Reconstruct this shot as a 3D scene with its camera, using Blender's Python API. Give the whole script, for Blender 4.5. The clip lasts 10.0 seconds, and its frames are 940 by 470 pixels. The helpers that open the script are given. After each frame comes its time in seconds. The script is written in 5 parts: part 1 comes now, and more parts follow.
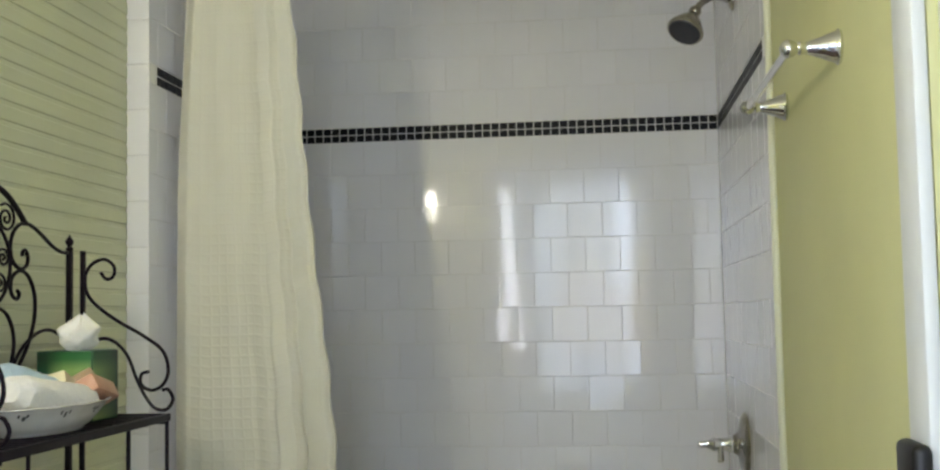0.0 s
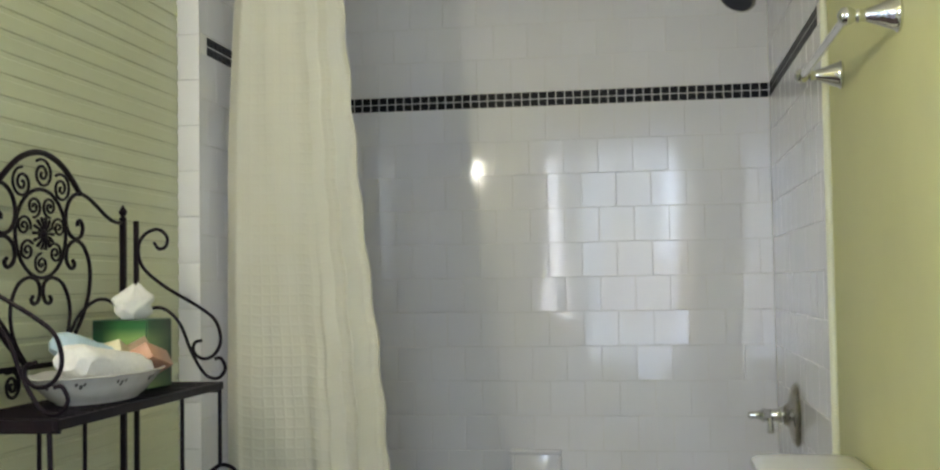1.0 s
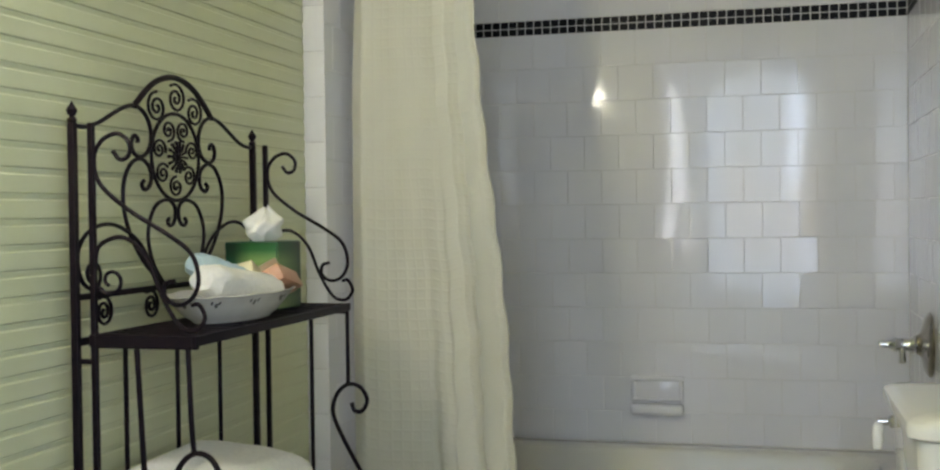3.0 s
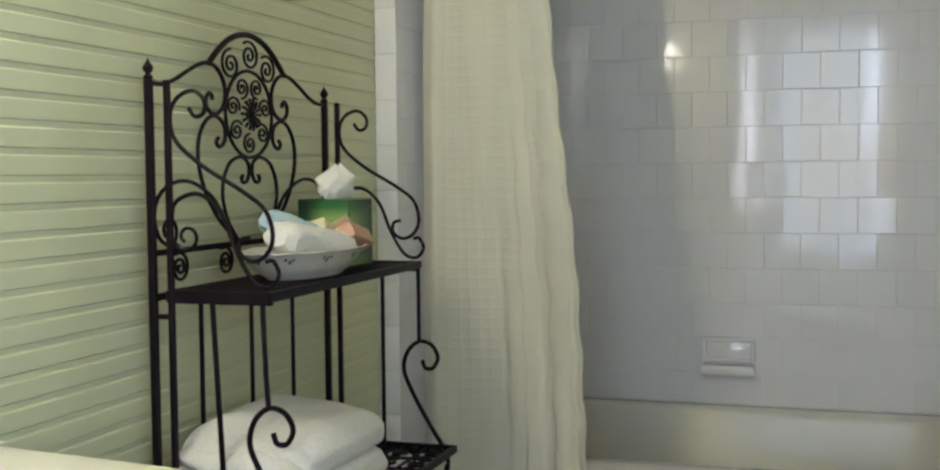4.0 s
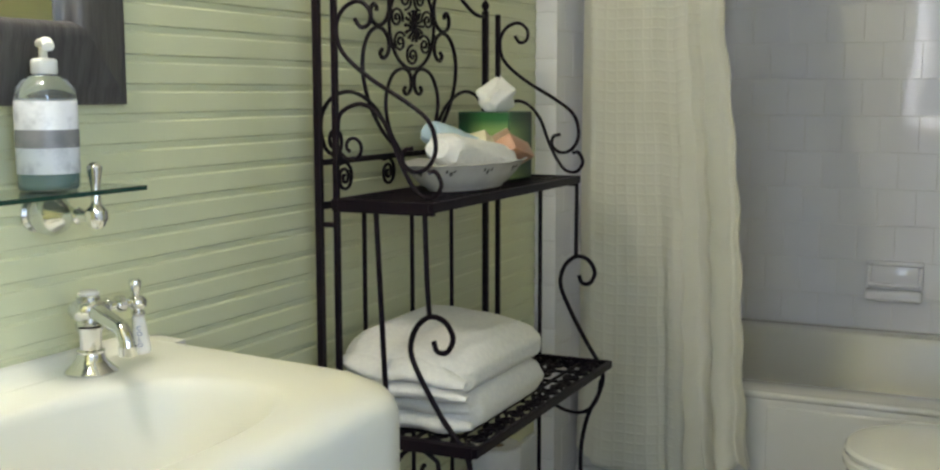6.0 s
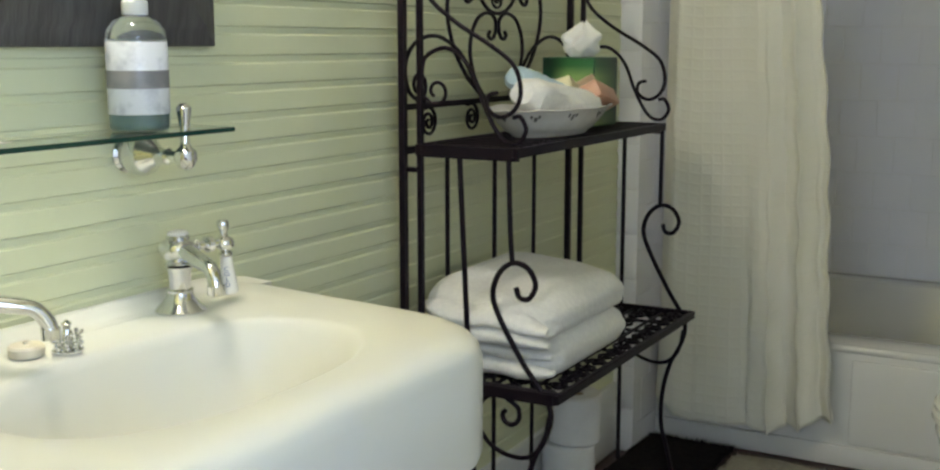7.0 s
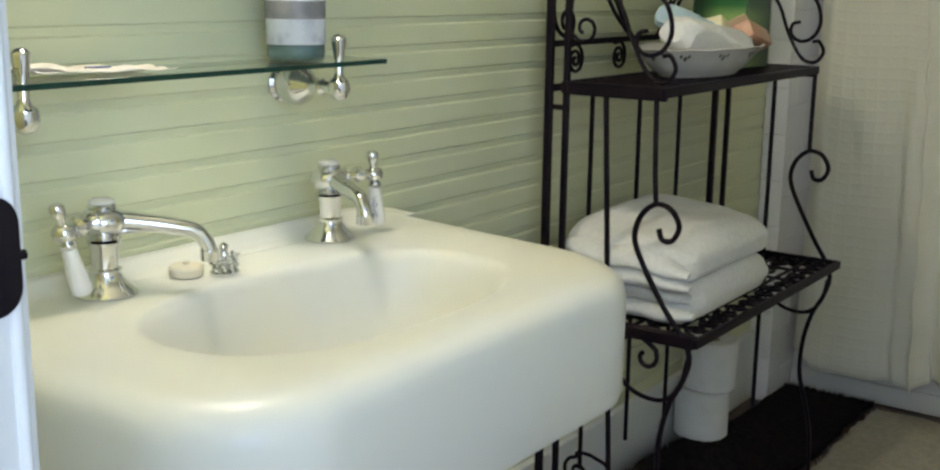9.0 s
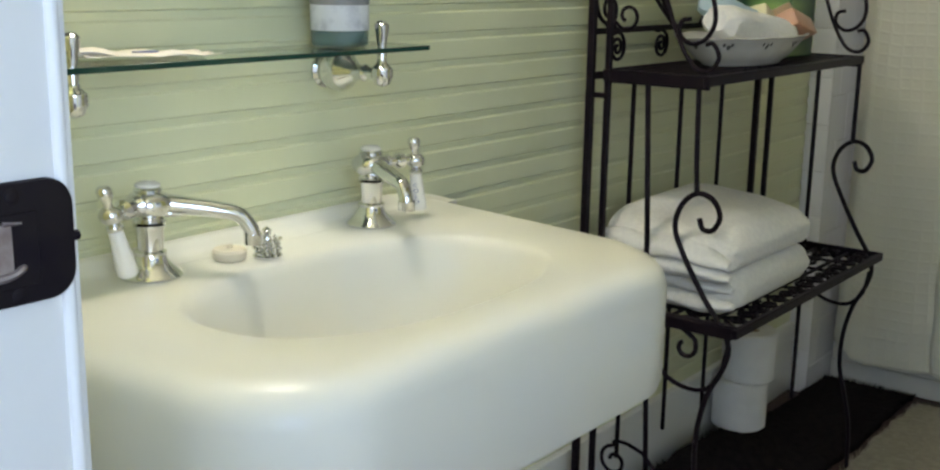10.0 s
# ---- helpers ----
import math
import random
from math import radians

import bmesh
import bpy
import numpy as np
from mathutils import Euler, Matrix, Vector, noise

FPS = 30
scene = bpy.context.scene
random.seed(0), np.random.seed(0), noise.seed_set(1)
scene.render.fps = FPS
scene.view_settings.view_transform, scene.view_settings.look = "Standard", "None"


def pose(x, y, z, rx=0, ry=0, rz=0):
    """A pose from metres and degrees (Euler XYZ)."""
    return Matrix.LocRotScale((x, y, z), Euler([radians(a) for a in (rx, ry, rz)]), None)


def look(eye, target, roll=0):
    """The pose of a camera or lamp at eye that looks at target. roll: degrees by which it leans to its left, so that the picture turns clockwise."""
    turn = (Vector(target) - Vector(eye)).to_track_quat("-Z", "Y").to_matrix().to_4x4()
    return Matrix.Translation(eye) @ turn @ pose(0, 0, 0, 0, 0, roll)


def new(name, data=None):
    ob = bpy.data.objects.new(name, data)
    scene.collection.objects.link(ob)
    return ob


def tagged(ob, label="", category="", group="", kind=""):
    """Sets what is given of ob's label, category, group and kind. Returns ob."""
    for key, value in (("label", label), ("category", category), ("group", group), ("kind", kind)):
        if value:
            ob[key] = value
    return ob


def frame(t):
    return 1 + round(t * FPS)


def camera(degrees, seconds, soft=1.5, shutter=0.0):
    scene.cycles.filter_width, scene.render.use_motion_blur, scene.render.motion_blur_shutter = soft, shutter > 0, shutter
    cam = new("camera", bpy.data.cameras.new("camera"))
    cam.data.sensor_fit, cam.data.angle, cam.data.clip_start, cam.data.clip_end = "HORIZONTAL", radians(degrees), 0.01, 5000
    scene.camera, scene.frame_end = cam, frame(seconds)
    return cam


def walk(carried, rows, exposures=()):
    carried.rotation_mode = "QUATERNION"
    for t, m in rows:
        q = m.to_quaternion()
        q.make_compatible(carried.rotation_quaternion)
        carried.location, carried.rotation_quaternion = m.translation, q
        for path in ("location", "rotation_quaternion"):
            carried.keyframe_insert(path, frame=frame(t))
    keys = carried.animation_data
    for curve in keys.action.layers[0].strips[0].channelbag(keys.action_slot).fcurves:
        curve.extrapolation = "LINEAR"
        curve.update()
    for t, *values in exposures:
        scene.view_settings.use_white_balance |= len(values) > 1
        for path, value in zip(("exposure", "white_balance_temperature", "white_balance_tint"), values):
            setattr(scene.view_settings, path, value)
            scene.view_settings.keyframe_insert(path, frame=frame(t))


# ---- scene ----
cam = camera(44.55, 10.0, 2.3)
ROWS = [
    (0.0, -0.0000, -0.0000, 1.0900, 6.55, 4.02, 1.07),
    (0.5, -0.0081, 0.0023, 1.0948, 7.40, 3.21, 0.96),
    (1.0, -0.0127, 0.0038, 1.0957, 8.74, 2.45, 0.92),
    (1.5, -0.0158, 0.0075, 1.0956, 10.01, 1.56, 0.87),
    (2.0, -0.0206, 0.0074, 1.0890, 11.52, 0.63, 0.89),
    (2.5, -0.0240, 0.0056, 1.0854, 13.01, -0.16, 0.84),
    (4.0, -0.0429, 0.0173, 1.0832, 17.89, -3.02, 0.56),
    (4.5, -0.0466, 0.0175, 1.0831, 19.63, -4.18, 0.47),
    (5.0, -0.0506, 0.0154, 1.0788, 21.47, -5.15, 0.39),
    (5.5, -0.0568, 0.0152, 1.0787, 23.33, -6.13, 0.16),
    (7.0, -0.0759, 0.0204, 1.0658, 29.34, -9.54, -0.03),
    (7.5, -0.0808, 0.0191, 1.0690, 30.87, -11.07, -0.42),
    (8.0, -0.0816, 0.0171, 1.0673, 32.54, -11.75, -0.58),
    (8.5, -0.0868, 0.0124, 1.0592, 33.96, -11.94, -0.57),
    (9.0, -0.0909, 0.0082, 1.0590, 36.11, -12.50, -0.74),
    (9.5, -0.0941, 0.0032, 1.0576, 37.50, -13.03, -0.95),
    (10.0, -0.0928, 0.0021, 1.0580, 38.03, -13.12, -0.95),
]
walk(cam, [(t, pose(x, y, z, 90 + pitch, roll, yaw)) for t, x, y, z, yaw, pitch, roll in ROWS],
     exposures=[(0.0, 1.00), (2.5, 0.94), (4.5, 0.84), (7.0, 0.76), (8.5, 0.68), (10.0, 0.56)])

# ---- light ----
world = bpy.data.worlds.new("world")
scene.world = world
world.use_nodes = True
wn = world.node_tree.nodes
sky = wn.new("ShaderNodeTexSky")
sky.sky_type, sky.sun_disc = "NISHITA", False
sky.sun_elevation, sky.sun_rotation = radians(40), radians(200)
world.node_tree.links.new(sky.outputs[0], wn["Background"].inputs[0])
wn["Background"].inputs[1].default_value = 0.1


def area(name, m, w, h, power, colour):
    lamp = bpy.data.lights.new(name, "AREA")
    lamp.shape, lamp.size, lamp.size_y, lamp.energy, lamp.color = "RECTANGLE", w, h, power, colour
    ob = new(name, lamp)
    ob.matrix_world = m
    return ob


# daylight from unseen hall windows; the lamp over the mirror is built further down
# narrow lamp added only to draw the bright streak mirrored in the tiles
area("tile_streak_lamp", look((-0.84, -2.45, 1.45), (-0.84, 2.0, 1.45)), 0.10, 1.4, 4.6, (0.80, 0.87, 1.0))
for x, z, w, h, power in ((-0.40, 1.30, 0.28, 1.8, 4.6), (-0.06, 1.30, 0.30, 1.9, 5), (0.22, 1.75, 0.16, 1.0, 4), (0.22, 0.85, 0.16, 0.7, 1.9)):
    area("hall_daylight", look((x, -2.45, z), (x, 2.0, z)), w, h, power, (0.64, 0.77, 1.0))
# fill lamp added to brighten the hall and east wall, no known window
area("hall_west_fill", look((-1.93, -1.2, 1.6), (1.0, -1.0, 1.55)), 1.6, 1.2, 86, (0.64, 0.77, 1.0))
area("hall_east_daylight", look((1.52, -0.75, 1.60), (-0.6, 0.75, 1.1)), 1.1, 1.2, 27, (0.52, 0.68, 1.0))


# ---- materials ----
def mat(name, colour, rough=0.5, metal=0.0, spec=0.5, second=None, scale=8.0, mix=(0.35, 0.65), bump=0.0, bump_scale=60.0, coat=0.0, stretch=(1, 1, 1), rand=0.0, trans=0.0):
    m = bpy.data.materials.new(name)
    m.use_nodes = True
    n, l = m.node_tree.nodes, m.node_tree.links
    b = n["Principled BSDF"]
    b.inputs["Roughness"].default_value = rough
    b.inputs["Metallic"].default_value = metal
    b.inputs["Specular IOR Level"].default_value = spec
    b.inputs["Coat Weight"].default_value = coat
    b.inputs["Transmission Weight"].default_value = trans
    b.inputs["Base Color"].default_value = (*colour, 1)
    co = n.new("ShaderNodeTexCoord")
    mp = n.new("ShaderNodeMapping")
    mp.inputs["Scale"].default_value = stretch
    l.new(co.outputs["Object"], mp.inputs[0])
    last = None
    if second:
        t = n.new("ShaderNodeTexNoise")
        t.inputs["Scale"].default_value, t.inputs["Detail"].default_value = scale, 6
        l.new(mp.outputs[0], t.inputs["Vector"])
        r = n.new("ShaderNodeMapRange")
        r.inputs[1].default_value, r.inputs[2].default_value = mix
        l.new(t.outputs[0], r.inputs[0])
        x = n.new("ShaderNodeMix")
        x.data_type = "RGBA"
        x.inputs[6].default_value, x.inputs[7].default_value = (*colour, 1), (*second, 1)
        l.new(r.outputs[0], x.inputs[0])
        last = x.outputs[2]
    if rand:
        oi = n.new("ShaderNodeObjectInfo")
        r = n.new("ShaderNodeMapRange")
        r.inputs[3].default_value, r.inputs[4].default_value = 1 - rand, 1 + rand
        l.new(oi.outputs["Random"], r.inputs[0])
        hs = n.new("ShaderNodeHueSaturation")
        hs.inputs["Color"].default_value = (*colour, 1)
        l.new(r.outputs[0], hs.inputs["Value"])
        if last:
            l.new(last, hs.inputs["Color"])
        last = hs.outputs[0]
    if last:
        l.new(last, b.inputs["Base Color"])
    if bump:
        t = n.new("ShaderNodeTexNoise")
        t.inputs["Scale"].default_value, t.inputs["Detail"].default_value = bump_scale, 4
        l.new(mp.outputs[0], t.inputs["Vector"])
        bp = n.new("ShaderNodeBump")
        bp.inputs["Strength"].default_value, bp.inputs["Distance"].default_value = bump, 0.002
        l.new(t.outputs[0], bp.inputs["Height"])
        l.new(bp.outputs[0], b.inputs["Normal"])
    return m


GREEN_BOARD = mat("green_board_paint", (0.66, 0.675, 0.455), 0.34, second=(0.63, 0.645, 0.425), scale=5, bump=0.12, bump_scale=35)
GREEN_WALL = mat("green_wall_paint", (0.665, 0.655, 0.34), 0.5, second=(0.635, 0.625, 0.32), scale=4, bump=0.15, bump_scale=90)
TILE = mat("white_glazed_tile", (0.83, 0.82, 0.84), 0.07, spec=0.5, second=(0.79, 0.78, 0.80), scale=3, bump=0.05, bump_scale=9, rand=0.012)
GROUT = mat("grout", (0.80, 0.78, 0.75), 0.35, second=(0.74, 0.72, 0.68), scale=14)
MOSAIC = mat("black_mosaic_tile", (0.005, 0.004, 0.006), 0.35, spec=0.12, rand=0.4)
MOSAIC_GROUT = mat("grey_mosaic_grout", (0.42, 0.37, 0.39), 0.8)
PORCELAIN = mat("aged_white_porcelain", (0.74, 0.715, 0.595), 0.28, spec=0.35, second=(0.70, 0.70, 0.645), scale=3.5, bump=0.03, bump_scale=12)
TUB_WHITE = mat("tub_enamel", (0.72, 0.70, 0.64), 0.15, coat=0.3, second=(0.68, 0.66, 0.60), scale=4)
WHITE_PAINT = mat("white_gloss_paint", (0.74, 0.75, 0.74), 0.3, second=(0.70, 0.71, 0.70), scale=6, bump=0.15, bump_scale=18, stretch=(1, 1, 0.3))
CEILING_PAINT = mat("ceiling_paint", (0.76, 0.75, 0.66), 0.8, second=(0.73, 0.72, 0.63), scale=3)
IRON = mat("dark_bronze_iron", (0.006, 0.0035, 0.007), 0.42, spec=0.14, second=(0.012, 0.007, 0.010), scale=30, bump=0.2, bump_scale=120)
CHROME = mat("chrome", (0.80, 0.80, 0.80), 0.05, metal=1.0, second=(0.70, 0.70, 0.70), scale=20)
DARK_CHROME = mat("dull_nickel", (0.45, 0.42, 0.36), 0.2, metal=1.0, second=(0.3, 0.28, 0.24), scale=25)
CERAMIC = mat("white_ceramic", (0.82, 0.80, 0.75), 0.2, second=(0.78, 0.75, 0.68), scale=20)
DARK_FLOOR = mat("dark_red_brown_floor", (0.035, 0.014, 0.012), 0.4, second=(0.06, 0.022, 0.016), scale=5, bump=0.1)


# ---- mesh helpers ----
def link(name, bm, material, parent=None, label="", smooth=True):
    me = bpy.data.meshes.new(name)
    bm.normal_update()
    bm.to_mesh(me)
    bm.free()
    me.materials.append(material)
    for p in me.polygons:
        p.use_smooth = smooth
    if smooth:
        me.set_sharp_from_angle(angle=radians(40))
    ob = new(name, me)
    if parent:
        ob.parent = parent
    if label:
        ob["label"] = label
    return ob


def part(name, bm, material, parent, label="", smooth=True):
    return link(name, bm, material, parent, label, smooth)


def empty(name, label, category, group="", kind=""):
    return tagged(new(name), label, category, group, kind)


def box(bm, x0, x1, y0, y1, z0, z1, bevel=0.0, seg=2):
    made = bmesh.ops.create_cube(bm, size=1)["verts"]
    for v in made:
        v.co = Vector((x0 + (v.co.x + 0.5) * (x1 - x0), y0 + (v.co.y + 0.5) * (y1 - y0), z0 + (v.co.z + 0.5) * (z1 - z0)))
    if bevel:
        edges = list({e for v in made for e in v.link_edges})
        bmesh.ops.bevel(bm, geom=edges, offset=bevel, segments=seg, affect="EDGES", profile=0.5)
    return bm


def cube(x0, x1, y0, y1, z0, z1, bevel=0.0, seg=2):
    return box(bmesh.new(), x0, x1, y0, y1, z0, z1, bevel, seg)


def smooth_path(pts, steps=5):
    """A Catmull-Rom line through the points."""
    p = [Vector(a) for a in pts]
    p = [p[0] * 2 - p[1]] + p + [p[-1] * 2 - p[-2]]
    out = []
    for i in range(1, len(p) - 2):
        for k in range(steps):
            t = k / steps
            out.append(0.5 * (2 * p[i] + (p[i + 1] - p[i - 1]) * t + (2 * p[i - 1] - 5 * p[i] + 4 * p[i + 1] - p[i + 2]) * t * t + (3 * p[i] - p[i - 1] - 3 * p[i + 1] + p[i + 2]) * t ** 3))
    return out + [p[-2]]


def tube(bm, pts, r, sides=8, closed=False):
    """A round bar along the points; r may be a number or one for each point."""
    p = [Vector(a) for a in pts]
    rs = [r] * len(p) if not hasattr(r, "__len__") else r
    rings = []
    up = None
    for i, c in enumerate(p):
        if closed:
            d = (p[(i + 1) % len(p)] - p[i - 1]).normalized()
        else:
            d = (p[min(i + 1, len(p) - 1)] - p[max(i - 1, 0)]).normalized()
        if up is None:
            up = d.orthogonal().normalized()
        up = (up - d * up.dot(d)).normalized()
        side = d.cross(up)
        rings.append([bm.verts.new(c + rs[i] * (math.cos(2 * math.pi * k / sides) * up + math.sin(2 * math.pi * k / sides) * side)) for k in range(sides)])
    for a, b in list(zip(rings, rings[1:])) + ([(rings[-1], rings[0])] if closed else []):
        for k in range(sides):
            bm.faces.new((a[k], a[(k + 1) % sides], b[(k + 1) % sides], b[k]))
    if not closed:
        bm.faces.new(rings[0][::-1])
        bm.faces.new(rings[-1])
    return bm


def lathe(bm, profile, m=None, sides=24):
    """Turns (radius, height) pairs about the z axis, then moves the result by m."""
    m = m or Matrix()
    rings = []
    for r, z in profile:
        rings.append([bm.verts.new(m @ Vector((max(r, 0.0002) * math.cos(2 * math.pi * k / sides), max(r, 0.0002) * math.sin(2 * math.pi * k / sides), z))) for k in range(sides)])
    for a, b in zip(rings, rings[1:]):
        for k in range(sides):
            bm.faces.new((a[k], a[(k + 1) % sides], b[(k + 1) % sides], b[k]))
    bm.faces.new(rings[0][::-1])
    bm.faces.new(rings[-1])
    return bm


def turned(profile, m=None, sides=24):
    return lathe(bmesh.new(), profile, m, sides)


def loft(rings, cap_first=True, cap_last=True):
    bm = bmesh.new()
    vs = [[bm.verts.new(p) for p in ring] for ring in rings]
    n = len(vs[0])
    for a, b in zip(vs, vs[1:]):
        for k in range(n):
            bm.faces.new((a[k], a[(k + 1) % n], b[(k + 1) % n], b[k]))
    if cap_first:
        bm.faces.new(vs[0][::-1])
    if cap_last:
        bm.faces.new(vs[-1])
    bmesh.ops.recalc_face_normals(bm, faces=bm.faces)
    return bm


def spiral(cy, cz, r, turns, start, hand=1, end=0.12, n=None):
    """(u, z) points of a spiral that winds inwards from radius r."""
    n = n or int(14 * turns)
    return [(cy + r * (1 - (1 - end) * k / n) * math.cos(start + hand * 2 * math.pi * turns * k / n), cz + r * (1 - (1 - end) * k / n) * math.sin(start + hand * 2 * math.pi * turns * k / n)) for k in range(n + 1)]


# ---- the room ----
XL, XR, YB, YA, H = -1.177, 0.411, 3.867, 2.752, 2.45
AXL, AXR = -1.120, 0.400
YS0, YS1 = 0.20, 0.35
DX0, DX1 = -0.64, 0.33

floor = tagged(link("floor", cube(-2.0, 1.6, -2.6, 4.05, -0.1, 0.0), DARK_FLOOR, smooth=False), "dark reddish-brown stained wooden floor", "floor", kind="structure")
ceiling = tagged(link("ceiling", cube(-2.0, 1.6, -2.6, 4.05, H, H + 0.1), CEILING_PAINT, smooth=False), "plain cream painted ceiling", "ceiling", kind="structure")

# board wall: grooved boards lie on a plain wall
wall_west = tagged(link("wall_west", cube(XL - 0.16, XL - 0.012, YS0, 4.05, 0, H), GREEN_BOARD, smooth=False), "pale green wall clad in horizontal grooved boards", "wall", kind="structure")


def groove_board(y0, y1, z0, h):
    """One board: a shallow flat channel with an undercut lip above it, then the flat face with an eased top edge."""
    prof = [(0.0, 0.0), (0.0086, 0.0), (0.0088, 0.0084), (0.0082, 0.0088), (0.0084, 0.0094), (0.0112, 0.0104), (0.0120, 0.0116), (0.012, h - 0.0030), (0.0116, h - 0.0022), (0.0100, h - 0.0008), (0.0086, h), (0.0, h)]
    bm = bmesh.new()
    a = [bm.verts.new((x, y0, z + z0)) for x, z in prof]
    b = [bm.verts.new((x, y1, z + z0)) for x, z in prof]
    for k in range(len(prof) - 1):
        bm.faces.new((a[k], a[k + 1], b[k + 1], b[k]))
    return bm


PITCH = 0.0411
board_data = None
z = 0.185
# one channel starts at z = 0.7902, the rest at even steps
z0 = 0.7902 - math.ceil((0.7902 - z) / PITCH) * PITCH
k = 0
while z0 + k * PITCH < H - 0.02:
    zb = z0 + k * PITCH
    if board_data is None:
        ob = part("board", groove_board(YS1, YA, 0, PITCH), GREEN_BOARD, wall_west, "", False)
        board_data = ob.data
    else:
        ob = new("board", board_data)
        ob.parent = wall_west
    ob.location = (XL - 0.012, 0, zb)
    k += 1

baseboard = tagged(link("baseboard", cube(XL - 0.013, XL + 0.014, YS1, YA, 0.0, 0.185, 0.004), WHITE_PAINT), "white painted baseboard below the boards", "baseboard", kind="structure")

# right wall with the opening of a door, half-glazed by assumption
WY0, WY1, WZ0, WZ1 = 0.66, 1.46, 1.42, 2.00
bm = bmesh.new()
box(bm, XR, XR + 0.14, YS0, WY0, 0, H)
box(bm, XR, XR + 0.14, WY1, 4.05, 0, H)
box(bm, XR, XR + 0.14, WY0, WY1, WZ1 + 0.1, H)
wall_east = tagged(link("wall_east", bm, GREEN_WALL, smooth=False), "plain yellow-green painted plaster wall", "wall", kind="structure")
wall_north = tagged(link("wall_north", cube(XL - 0.16, XR + 0.14, YB + 0.0016, 4.05, 0, H), GROUT, smooth=False), "white glazed tile wall above the bathtub", "wall", kind="structure")
alcove_west = tagged(link("wall_alcove_west", cube(XL - 0.011, AXL - 0.0016, YA + 0.006, YB + 0.0016, 0, H), GROUT, smooth=False), "white tiled end wall of the shower alcove", "wall", kind="structure")
alcove_east = tagged(link("wall_alcove_east", cube(AXR + 0.0016, XR - 0.001, YA - 0.03, YB + 0.0016, 0, H), GROUT, smooth=False), "white tiled end wall with shower fittings", "wall", kind="structure")

# wall with the doorway, and an unseen hall behind it
bm = bmesh.new()
box(bm, XL - 0.16, DX0 - 0.02, YS0, YS1, 0, H)
box(bm, DX1 + 0.02, XR + 0.139, YS0, YS1, 0, H)
box(bm, DX0 - 0.02, DX1 + 0.02, YS0, YS1, 2.06, H)
wall_south = tagged(link("wall_south", bm, GREEN_WALL, smooth=False), "yellow-green painted wall with the doorway", "wall", kind="structure")
HALL = mat("hall_paint", (0.70, 0.70, 0.68), 0.7, second=(0.66, 0.66, 0.64), scale=3)
bm = bmesh.new()
# the west opening is invented too, cut to hold the fill lamp
box(bm, -2.0, -1.9, -2.6, -2.05, 0, H)
box(bm, -2.0, -1.9, -0.35, YS0, 0, H)
box(bm, -2.0, -1.9, -2.05, -0.35, 0, 0.95)
box(bm, -2.0, -1.9, -2.05, -0.35, 2.25, H)
box(bm, 1.5, 1.6, -2.6, -1.40, 0, H)
box(bm, 1.5, 1.6, -0.10, YS0, 0, H)
box(bm, 1.5, 1.6, -1.40, -0.10, 0, 0.95)
box(bm, 1.5, 1.6, -1.40, -0.10, 2.25, H)
box(bm, -1.9, -0.92, -2.6, -2.5, 0, H)
box(bm, 0.7, 1.5, -2.6, -2.5, 0, H)
box(bm, -0.92, 0.7, -2.6, -2.5, 0, 0.6)
# pier leaves a made-up slit at its left, open for the streak lamp
box(bm, -0.76, -0.38, -2.6, -2.5, 0.6, 2.2)
box(bm, -0.92, 0.7, -2.6, -2.5, 2.2, H)
wall_hall = tagged(link("wall_hall", bm, HALL, smooth=False), "plain white hall walls behind the doorway", "wall", kind="structure")

door_frame = empty("door_frame", "white painted door frame with beaded edge", "door frame", kind="structure")
part("jamb", cube(DX0 - 0.02, DX0, YS0 - 0.012, YS1 + 0.002, 0, 2.04, 0.003), WHITE_PAINT, door_frame)
part("jamb", cube(DX1, DX1 + 0.02, YS0 - 0.012, YS1 + 0.002, 0, 2.04, 0.003), WHITE_PAINT, door_frame)
part("head", cube(DX0 - 0.02, DX1 + 0.02, YS0 - 0.012, YS1 + 0.002, 2.041, 2.06, 0.003), WHITE_PAINT, door_frame)
part("edge_bead", tube(bmesh.new(), [(DX0 - 0.001, YS1 - 0.0025, 0), (DX0 - 0.001, YS1 - 0.0025, 2.04)], 0.0045, 12), WHITE_PAINT, door_frame)
part("edge_bead", tube(bmesh.new(), [(DX1 + 0.001, YS1 - 0.006, 0), (DX1 + 0.001, YS1 - 0.006, 2.04)], 0.0075, 12), WHITE_PAINT, door_frame)
part("casing", cube(DX0 - 0.10, DX0 - 0.012, YS1 + 0.0025, YS1 + 0.014, 0, 2.12, 0.003), WHITE_PAINT, door_frame)
part("casing", cube(DX1 + 0.012, DX1 + 0.07, YS1 + 0.0025, YS1 + 0.014, 0, 2.12, 0.003), WHITE_PAINT, door_frame)
part("casing", cube(DX0 - 0.012, DX1 + 0.012, YS1 + 0.0025, YS1 + 0.014, 2.042, 2.12, 0.003), WHITE_PAINT, door_frame)

